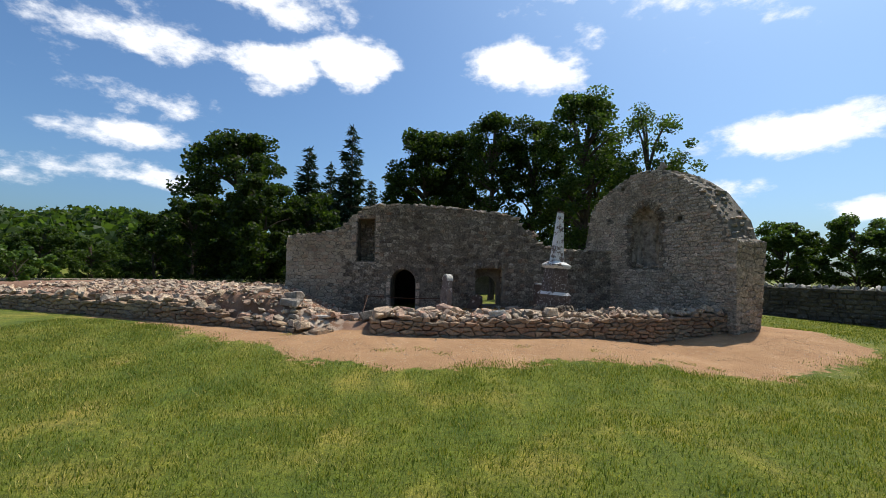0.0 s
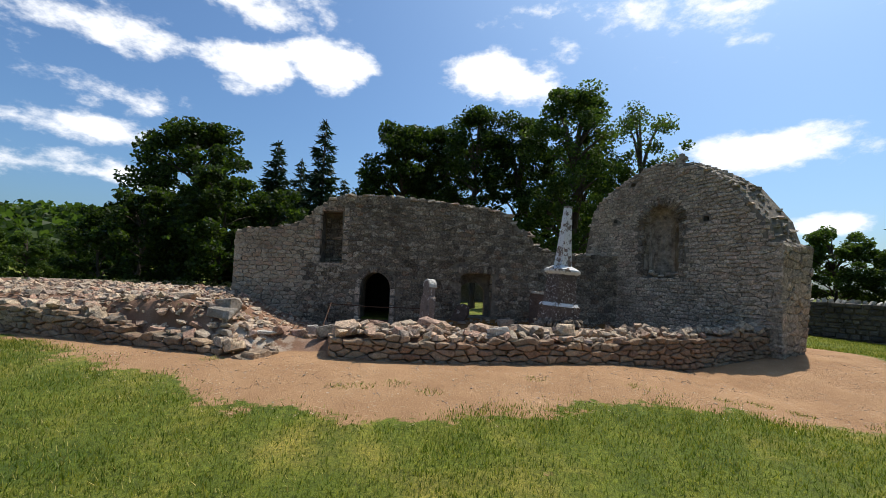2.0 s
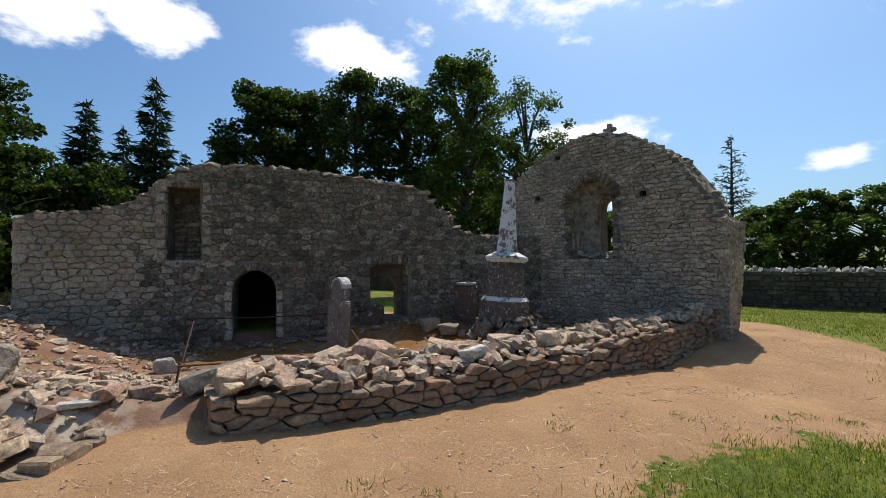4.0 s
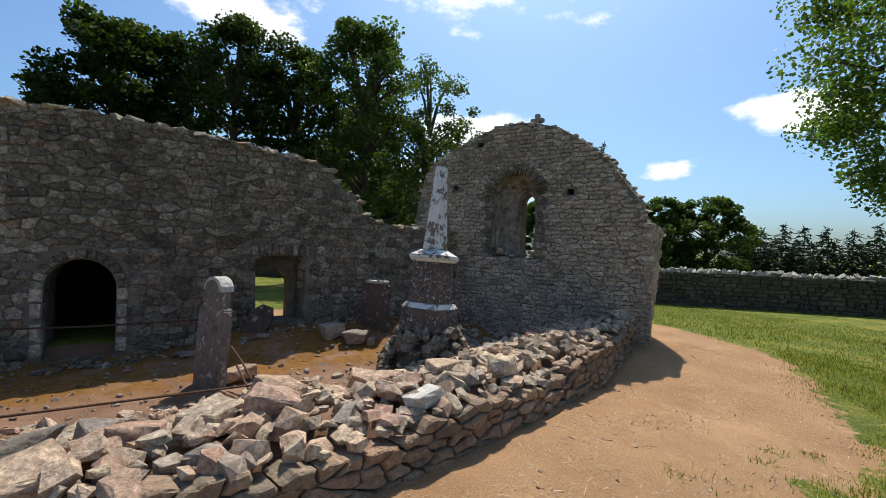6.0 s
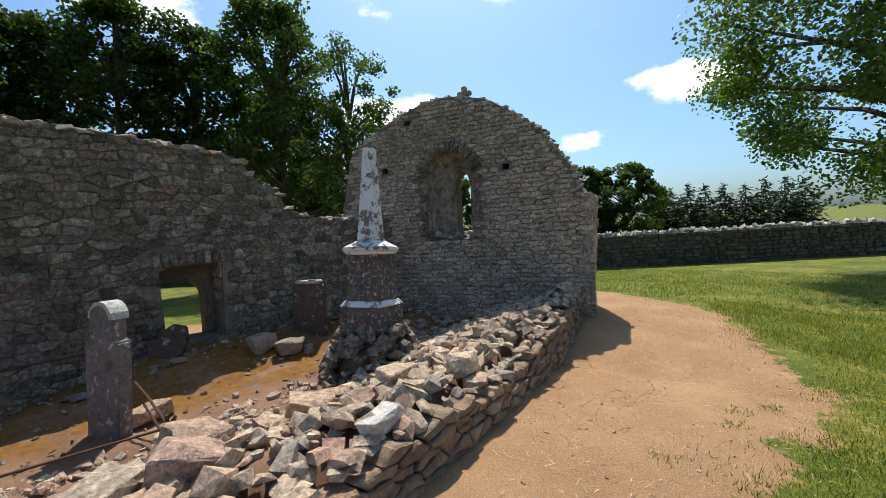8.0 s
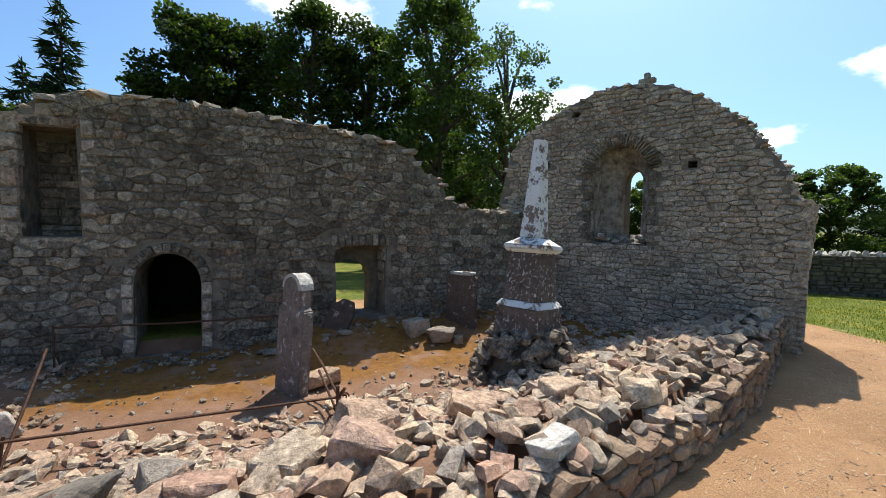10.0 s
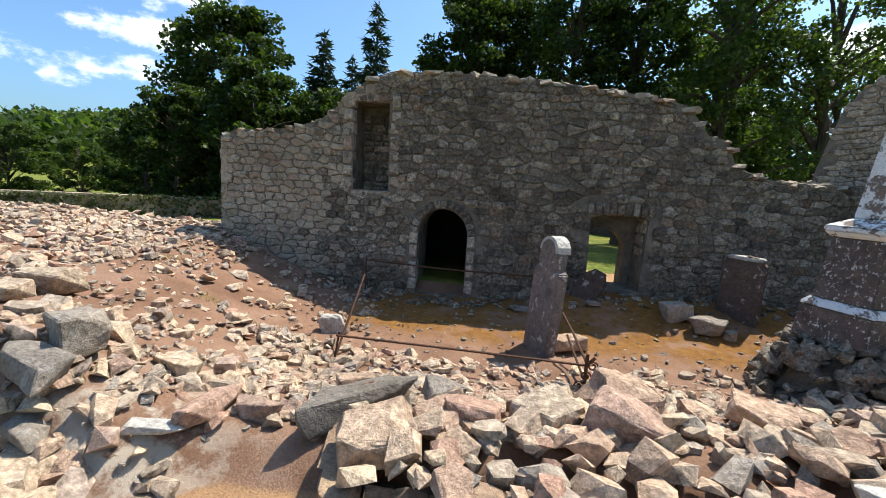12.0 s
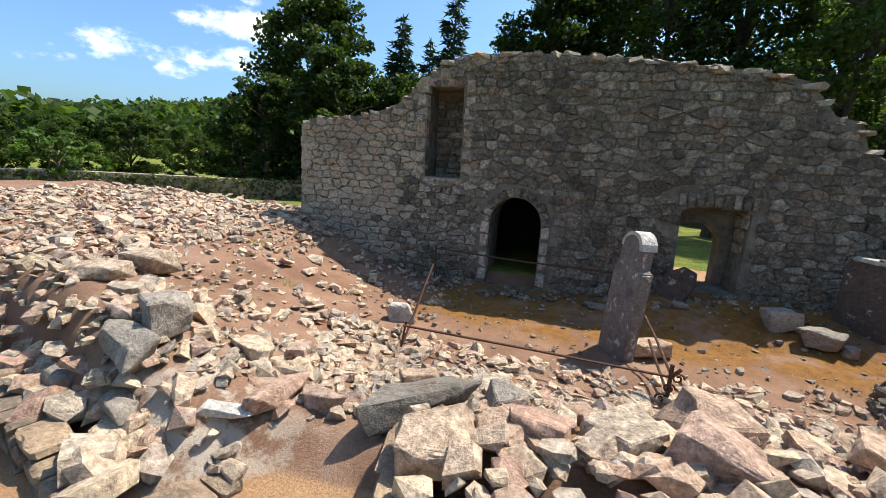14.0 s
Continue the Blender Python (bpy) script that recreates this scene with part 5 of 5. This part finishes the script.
def conifer(name, h, spread, mat, label, seed, tiers=26, per=130, leaf=0.34, low=0.06, gap=0.0):
    r = np.random.default_rng(seed)
    tree = new(name)
    tagged(tree, label, "tree")
    bm = bmesh.new()
    limb(bm, [(0, 0, -0.4), (0, 0, h * .5), (0.05, 0, h)], h * 0.02, h * 0.002, 8)
    ps, ts = [], []
    for i in range(tiers):
        k = i / (tiers - 1)
        z = h * (low + (0.97 - low) * k)
        R = spread * (1 - k) ** 0.85 * r.uniform(0.75, 1.15) + 0.12
        for j in range(max(4, int(10 * (1 - k) + 3))):
            a = r.uniform(0, 6.283)
            L = R * r.uniform(0.65, 1.1)
            up = (0.25 - 0.55 * (1 - k)) * L * 0.5 + gap * L * 0.3
            tip = Vector((L * math.cos(a), L * math.sin(a), z + up))
            limb(bm, [(0, 0, z), tip * 0.5 + Vector((0, 0, z * .5 + .06)), tip], 0.03 + 0.01 * L, 0.008, 4)
            m = max(6, int(per * L / spread / 6))
            f = r.random(m) ** 0.7
            base = np.array((0, 0, z)) + f[:, None] * (np.array(tip) - np.array((0, 0, z)))
            ps.append(base + r.normal(0, 0.09 + 0.05 * L, (m, 3)) * np.array((1, 1, 0.6)))
            dv = np.array((math.cos(a), math.sin(a), -0.25)) + r.normal(0, 0.5, (m, 3))
            ts.append(dv)
    part("trunk", bm, M_BARK, tree, "straight trunk with whorled branches")
    p, t = np.concatenate(ps), np.concatenate(ts)
    n = len(p)
    t /= np.linalg.norm(t, axis=1)[:, None]
    b = np.cross(t, r.normal(size=(n, 3)))
    b /= np.linalg.norm(b, axis=1)[:, None]
    s = leaf * r.uniform(0.6, 1.3, (n, 1))
    q = np.stack([p, p + b * s * 0.16, p + t * s, p - b * s * 0.16], 1).reshape(-1, 3)
    ob = new("crown", mesh_np("crown", q, np.arange(4 * n).reshape(-1, 4), mat))
    ob.parent = tree
    return tree


EYE0 = np.array((-0.3, 4.0))


def stand(tree, az, dist, rot=0.0, scale=1.0, origin=EYE0):
    if origin is EYE0:
        dist, scale = dist * 1.03, scale * 1.0
    x, y = origin[0] + dist * math.sin(radians(az)), origin[1] + dist * math.cos(radians(az))
    tree.matrix_world = Matrix.Translation((x, y, ground_at(x, y) - 0.05)) @ Matrix.Rotation(rot, 4, 'Z') @ Matrix.Scale(scale, 4)
    return tree


def again(tree, az, dist, rot, scale, origin=EYE0):
    c = copy_thing(tree, Matrix())
    return stand(c, az, dist, rot, scale, origin)


# behind the back wall
syc = stand(broadleaf("sycamore", 12.2, 4.4, 0.5, M_LEAF, "tall dense dark green sycamore behind the ruin", 11, 120, 230, 0.27), -28.5, 36)
syc_low = stand(broadleaf("sycamore", 7.0, 3.0, 0.2, M_LEAF, "lower bushy sycamore at the wood's edge", 12, 80, 200, 0.23), -26, 29)
again(syc_low, -33.0, 31, 1.3, 0.9)
again(syc_low, -20.5, 31, 2.3, 0.95)
again(syc_low, -36.5, 40, 2.9, 0.9)
cyp = stand(conifer("cypress", 12.3, 2.3, M_NEEDLE, "dark cypress with thin upswept top", 13, 34, 420, 0.5, 0.03, 0.6), -20.6, 38)
spruce = stand(conifer("spruce", 14.6, 2.7, M_NEEDLE, "slim dark spruce with pointed top", 14, 36, 520, 0.5, 0.03), -15.2, 38)
again(spruce, -17.8, 44, 1.0, 0.86)
again(cyp, -12.5, 42, 2.0, 0.85)
def plant(tree, x, y, rot=0.0, scale=1.0):
    tree.matrix_world = Matrix.Translation((x, y, ground_at(x, y) - 0.05)) @ Matrix.Rotation(rot, 4, 'Z') @ Matrix.Scale(scale, 4)
    return tree


oak = plant(broadleaf("ash_tree", 9.5, 2.3, 1.0, M_LEAF, "dark dense ash tree behind the ruin", 15, 150, 230, 0.15, 0.9, clump=(0.035, 0.08)), -2.6, 28.0)
thin = plant(broadleaf("ash_tree", 9.6, 1.7, 3.2, M_LEAF, "tall dark ash tree with gaps of sky in its crown", 25, 82, 210, 0.14, 1.0, clump=(0.03, 0.075)), 1.1, 26.5)
plant(copy_thing(thin, Matrix()), 3.2, 26.4, 2.1, 0.96)
ash = plant(broadleaf("ash_tree", 9.7, 2.3, 0.8, M_ASH, "tall sunlit ash tree with light open crown", 16, 150, 200, 0.13, 1.0, clump=(0.03, 0.075)), 5.2, 24.4)
airy = plant(broadleaf("ash_tree", 9.2, 2.3, 0.6, M_ASH, "thin-crowned ash tree with bare twigs", 17, 115, 130, 0.12, 1.0, clump=(0.03, 0.07)), 8.3, 24.6)
plant(copy_thing(thin, Matrix()), -0.4, 28.8, 4.4, 1.0)
plant(copy_thing(airy, Matrix()), 10.6, 27.5, 2.0, 0.8)
plant(copy_thing(ash, Matrix()), 7.2, 29.0, 3.0, 0.85)
again(syc_low, -6, 30, 4.0, 0.85)
again(syc_low, 4, 31, 5.0, 0.8)
again(syc_low, 14, 31, 0.4, 0.95)
again(syc_low, 22, 31, 2.4, 0.9)
# beyond the field wall
scrub = stand(broadleaf("hawthorn", 6.4, 3.2, 0.3, M_ASH, "rounded green hawthorn beyond the field wall", 18, 130, 170, 0.2), 35.5, 42, 0, 0.9)
again(scrub, 41.0, 43, 1.0, 0.95)
again(scrub, 30.5, 44, 2.0, 0.9)
again(scrub, 46.0, 42, 2.7, 0.75)
EYE6 = np.array((-1.2, 9.2))
again(scrub, 60.5, 33, 3.3, 0.86, EYE6)
again(scrub, 65.5, 34, 4.3, 0.88, EYE6)
again(scrub, 57.0, 36, 5.3, 0.8, EYE6)
larch = stand(conifer("larch", 10.6, 2.4, M_LARCH, "thin half-bare larch with spread branches", 19, 26, 110, 0.3, 0.1, 1.0), 47.5, 41, 0, 1.08)
hedge_fir = stand(conifer("fir", 4.6, 2.0, M_NEEDLE, "dark green fir in a plantation row", 20, 18, 190, 0.36, 0.02), 68.5, 38, 0, 0.95, EYE6)
for i, az in enumerate((70.4, 72.2, 74.0, 75.8, 77.6, 79.2, 81.0, 82.6)):
    again(hedge_fir, az, 38 + (i % 3), i * 1.3, 0.86 + 0.09 * ((i * 7) % 4) / 3, EYE6)
# big tree over the lawn: only its boughs come near the path
near_tree = stand(broadleaf("maple", 12.5, 5.2, 2.6, M_BRIGHT, "large leafy maple with drooping boughs over the lawn", 21, 170, 520, 0.125, boughs=True), 91.5, 16.5, 0.6, 1.0, EYE6)
# left side
bush = stand(broadleaf("shrub", 2.5, 1.7, 0.1, M_BRIGHT, "bright green rounded shrub by the boundary wall", 22, 50, 130, 0.16, category="shrub"), -57.5, 22, 0, 1.0, np.array((-1.3, 10)))
for az, dist, rot, scale in ((-51.7, 36, 0.5, 0.72), (-57.5, 34, 1.5, 0.62), (-46.5, 42, 2.5, 0.66), (-63.5, 33, 3.5, 0.7), (-42, 46, 5.5, 0.7), (-69, 38, 4.4, 0.8)):
    again(scrub, az, dist, rot, scale, np.array((-1.3, 10)))

# far woods on the rise
r = np.random.default_rng(33)
cs, rs = [], []
for i in range(620):
    az, dist = radians(r.uniform(-75, -24)), r.uniform(110, 330)
    x, y = dist * math.sin(az), 4 + dist * math.cos(az)
    b = math.degrees(az)
    z = float(smooth(90, 330, dist)) * (17 + 7 * math.sin(b * 0.13)) * float(smooth(-8, -40, b))
    hgt = r.uniform(4, 9)
    for k in range(2):
        cs.append(np.array((x + r.normal(0, 1.5), y + r.normal(0, 1.5), z - 0.7 + hgt * (0.35 + 0.45 * k))))
        rs.append(hgt * r.uniform(0.35, 0.55))
q, fc = leaf_cloud(cs, rs, 34, 2.3, 0.8, 0.1, 34)
tagged(new("far_woods", mesh_np("far_woods", q, fc, M_ASH)), "distant wooded hillside of deciduous trees", "woods", kind="stuff")

# ---- field wall, pole, far boundary ----
field_n = np.array((math.sin(radians(45)), math.cos(radians(45))))
field_u = np.array((field_n[1], -field_n[0]))
field_o = field_n * 23.6


def field_place(u, v, d):
    p = field_o + field_u * u + field_n * d
    return (float(p[0]), float(p[1]), v)


field_wall = slab_with_holes("wall_field", [(-24, -1.2), (-24, 0.98), (16, 0.98), (16, -1.2)], [], 0.06, 0.5, field_place, M_FIELD)
tagged(field_wall, "long dark field wall of rubble with pale upright copings", "wall", kind="structure")
f_cells = masonry(-14, 13, lambda u: -0.32, lambda u: 1.0, [], (0.11, 0.2), (0.2, 0.42))
lay(BLOCK, face_stones(f_cells, field_place, field_u, -field_n, 0.16, 0.03), M_FIELD, field_wall, near=lambda p: abs(p[0] - 16), limit=250)
copes = []
for u in np.arange(-23.8, 16, 0.17):
    s = rng.uniform(0.2, 0.34)
    copes.append((int(rng.integers(len(RUBBLE))), np.stack([np.array((*field_u, 0)), np.array((*field_n, 0)), np.array((0, 0, 1.0))], 1) @ turn(rng.normal(0, .25), rng.normal(0.2, .3), rng.normal(0, .3), (rng.uniform(.14, .24), 0.36, s)), field_place(u, 1.04 + rng.uniform(-.03, .05), 0.25)))
lay(RUBBLE, copes, M_COPE, field_wall, name="coping_stone", near=lambda p: abs(p[0] - 16), limit=150, rest="coping_stones")

pole = new("telegraph_pole")
px, py = EYE0[0] + 44 * math.sin(radians(36.6)), EYE0[1] + 44 * math.cos(radians(36.6))
pole.location = (px, py, -0.5)
tagged(pole, "plain grey wooden telegraph pole beyond the wall", "pole")
bm = bmesh.new()
limb(bm, [(0, 0, 0), (0, 0, 3.2), (0, 0, 6.2)], 0.14, 0.1, 10)
part("shaft", bm, M_BARK, pole)
bm = bmesh.new()
bmesh.ops.create_cube(bm, size=1, matrix=Matrix.Translation((0, 0, 5.9)) @ Matrix.Diagonal((0.9, 0.1, 0.1, 1)))
part("crossarm", bm, M_BARK, pole)

ivy_n = np.array((math.sin(radians(-48)), math.cos(radians(-48))))
ivy_u = np.array((ivy_n[1], -ivy_n[0]))


def ivy_place(u, v, d):
    p = np.array((-1.3, 10)) + ivy_n * (21 + d) + ivy_u * u
    return (float(p[0]), float(p[1]), v)


ivy_top = [(-16, 0.5), (-9, 0.42), (-4, 0.55), (0, 0.5), (3.2, 0.45), (5, 0.3), (9, 0.3)]
ivy_wall = slab_with_holes("wall_boundary", [(-16, -1.5)] + ivy_top + [(9, -1.5)], [], 0.0, 0.5, ivy_place, M_PALE)
tagged(ivy_wall, "old boundary wall half covered with ivy", "wall", kind="structure")
r = np.random.default_rng(5)
pts = np.array([ivy_place(r.uniform(-15, 8.5), 0.48 - 1.3 * r.random() ** 1.3, r.uniform(-0.16, 0.05)) for _ in range(3200)])
q, fc = leaf_cloud(list(pts), [0.06] * len(pts), 3, 0.14, 1, 0.2, 6)
tagged(new("ivy", mesh_np("ivy", q, fc, M_IVY)), "dry and green ivy trailing over the boundary wall", "ivy", kind="stuff")
stones = scatter(60, box_pick(19.5, 23.5, 6.5, 9.5, lambda x, y: True), (0.15, 0.5), (0.3, 0.6), 0.2, 0.3)
heap(stones, "pale stones heaped on bare ground by the field wall", M_WHITE)


# ---- grass, straw, grit ----
def blades(n, x0, x1, y0, y1, keep, h, w, seed, lean=0.5):
    r = np.random.default_rng(seed)
    x, y = r.uniform(x0, x1, n), r.uniform(y0, y1, n)
    k = keep(x, y, r)
    x, y = x[k], y[k]
    m = len(x)
    z = height(x, y) - 0.004
    a = r.uniform(0, 6.283, m)
    hh = h * r.uniform(0.5, 1.3, m)
    ww = w * r.uniform(0.7, 1.3, m)
    la, ll = r.uniform(0, 6.283, m), hh * np.abs(r.normal(0, lean, m))
    p0 = np.stack([x - ww * np.cos(a), y - ww * np.sin(a), z], 1)
    p1 = np.stack([x + ww * np.cos(a), y + ww * np.sin(a), z], 1)
    p2 = np.stack([x + ll * np.cos(la), y + ll * np.sin(la), z + hh], 1)
    return np.stack([p0, p1, p2], 1).reshape(-1, 3), np.arange(3 * m).reshape(-1, 3)


def lawn(x, y, r):
    d = poly_distance(PATH_EDGE, x, y)
    clump = np.array([noise.noise(Vector((a * 1.3, b * 1.3, 7))) for a, b in zip(x, y)])
    return (d < -0.05 + 0.5 * clump + r.normal(0, 0.12, len(x))) & (r.random(len(x)) < 0.75 + 0.6 * clump)


v1, f1 = blades(330000, -8, 8, 5.2, 11.8, lawn, 0.038, 0.0042, 61)
tagged(new("grass", mesh_np("grass", v1, f1, M_BLADE)), "short mown meadow grass, partly yellowed", "grass", kind="stuff")
v1, f1 = blades(60000, 5.0, 16, 8.0, 20, lawn, 0.05, 0.007, 62)
tagged(new("grass", mesh_np("grass", v1, f1, M_BLADE)), "mown lawn beside the path and gable", "grass", kind="stuff")
tufts = [(-1.25, 10.15), (-0.95, 10.25), (-1.5, 10.1), (1.7, 10.5), (-3.2, 10.9), (-0.6, 10.05), (0.6, 10.6), (3.0, 10.35), (3.3, 10.2), (2.6, 10.3), (-2.9, 12.8), (-3.9, 13.6), (-2.3, 13.7), (-4.8, 14.2), (-3.6, 14.9), (-1.1, 12.75), (-5.2, 13.2)]
vs, fs, base = [], [], 0
for i, (tx, ty) in enumerate(tufts):
    v, f3 = blades(120, tx - 0.16, tx + 0.16, ty - 0.1, ty + 0.1, lambda x, y, r: np.hypot(x - tx, y - ty) < 0.16 * r.random(len(x)) ** 0.5, 0.035, 0.004, 70 + i, 1.2)
    vs.append(v)
    fs.append(f3 + base)
    base += len(v)
tagged(new("weeds", mesh_np("weeds", np.concatenate(vs), np.concatenate(fs), M_BLADE)), "small weed tufts on the path and rubble", "weeds", kind="stuff")


def on_path(x, y, r):
    return (poly_distance(PATH_EDGE, x, y) > -0.3) & (poly_distance(INSIDE, x, y) < -0.3)


r = np.random.default_rng(80)
x, y = r.uniform(-7, 8, 4200), r.uniform(9.3, 13.6, 4200)
k = on_path(x, y, r)
x, y = x[k], y[k]
a, L = r.uniform(0, 6.283, len(x)), r.uniform(0.012, 0.045, len(x))
z = height(x, y) + 0.005
dx, dy = np.cos(a) * L, np.sin(a) * L
ex, ey = -np.sin(a) * 0.0018, np.cos(a) * 0.0018
q = np.stack([np.stack([x - dx - ex, y - dy - ey, z], 1), np.stack([x + dx - ex, y + dy - ey, z], 1), np.stack([x + dx + ex, y + dy + ey, z + 0.0004], 1), np.stack([x - dx + ex, y - dy + ey, z + 0.0004], 1)], 1).reshape(-1, 3)
tagged(new("straw", mesh_np("straw", q, np.arange(len(q)).reshape(-1, 4), M_STRAW)), "dry straw bits strewn over the path", "straw", kind="stuff")
heap(scatter(1100, box_pick(-7, 8, 9.6, 13.4, lambda x, y: float(poly_distance(PATH_EDGE, np.array([x]), np.array([y]))[0]) > 0 and in_d(x, y) < -0.15), (0.01, 0.034), (0.3, 0.5), 0.38, 0.15), "scattered grit and pebbles on the path", M_LOOSE)
heap(scatter(5200, box_pick(-5, 6.5, 9.6, 13.2, lambda x, y: float(poly_distance(PATH_EDGE, np.array([x]), np.array([y]))[0]) > 0.1 and in_d(x, y) < -0.1), (0.006, 0.02), (0.3, 0.5), 0.36, 0.15), "fine gravel and crumbled stone on the path", M_LOOSE)
heap(scatter(700, box_pick(-3.4, 3.4, 12.9, 15.5, lambda x, y: in_d(x, y) > 0.9), (0.012, 0.06), (0.35, 0.7), 0.3, 0.3), "small chips and clods on the mossy earth floor", M_WALL)
heap(scatter(600, on_near(-0.6, 5.4, 0.9, 1.9), (0.05, 0.16), (0.25, 0.5), 0.2, 0.25), "flat stone fragments beside the fallen railing")
heap([(int(rng.integers(len(RUBBLE))), turn(rng.normal(0, .3), rng.normal(0, .3), a, (0.17, 0.15, 0.09)), (OB[0] + q * math.cos(a), OB[1] + q * math.sin(a), 0.6 + 0.05 * rng.random())) for a, q in [(i * 0.37, 0.24 + 0.1 * (i % 3) / 2) for i in range(34)]], "dark packing stones round the obelisk foot", M_WALL)
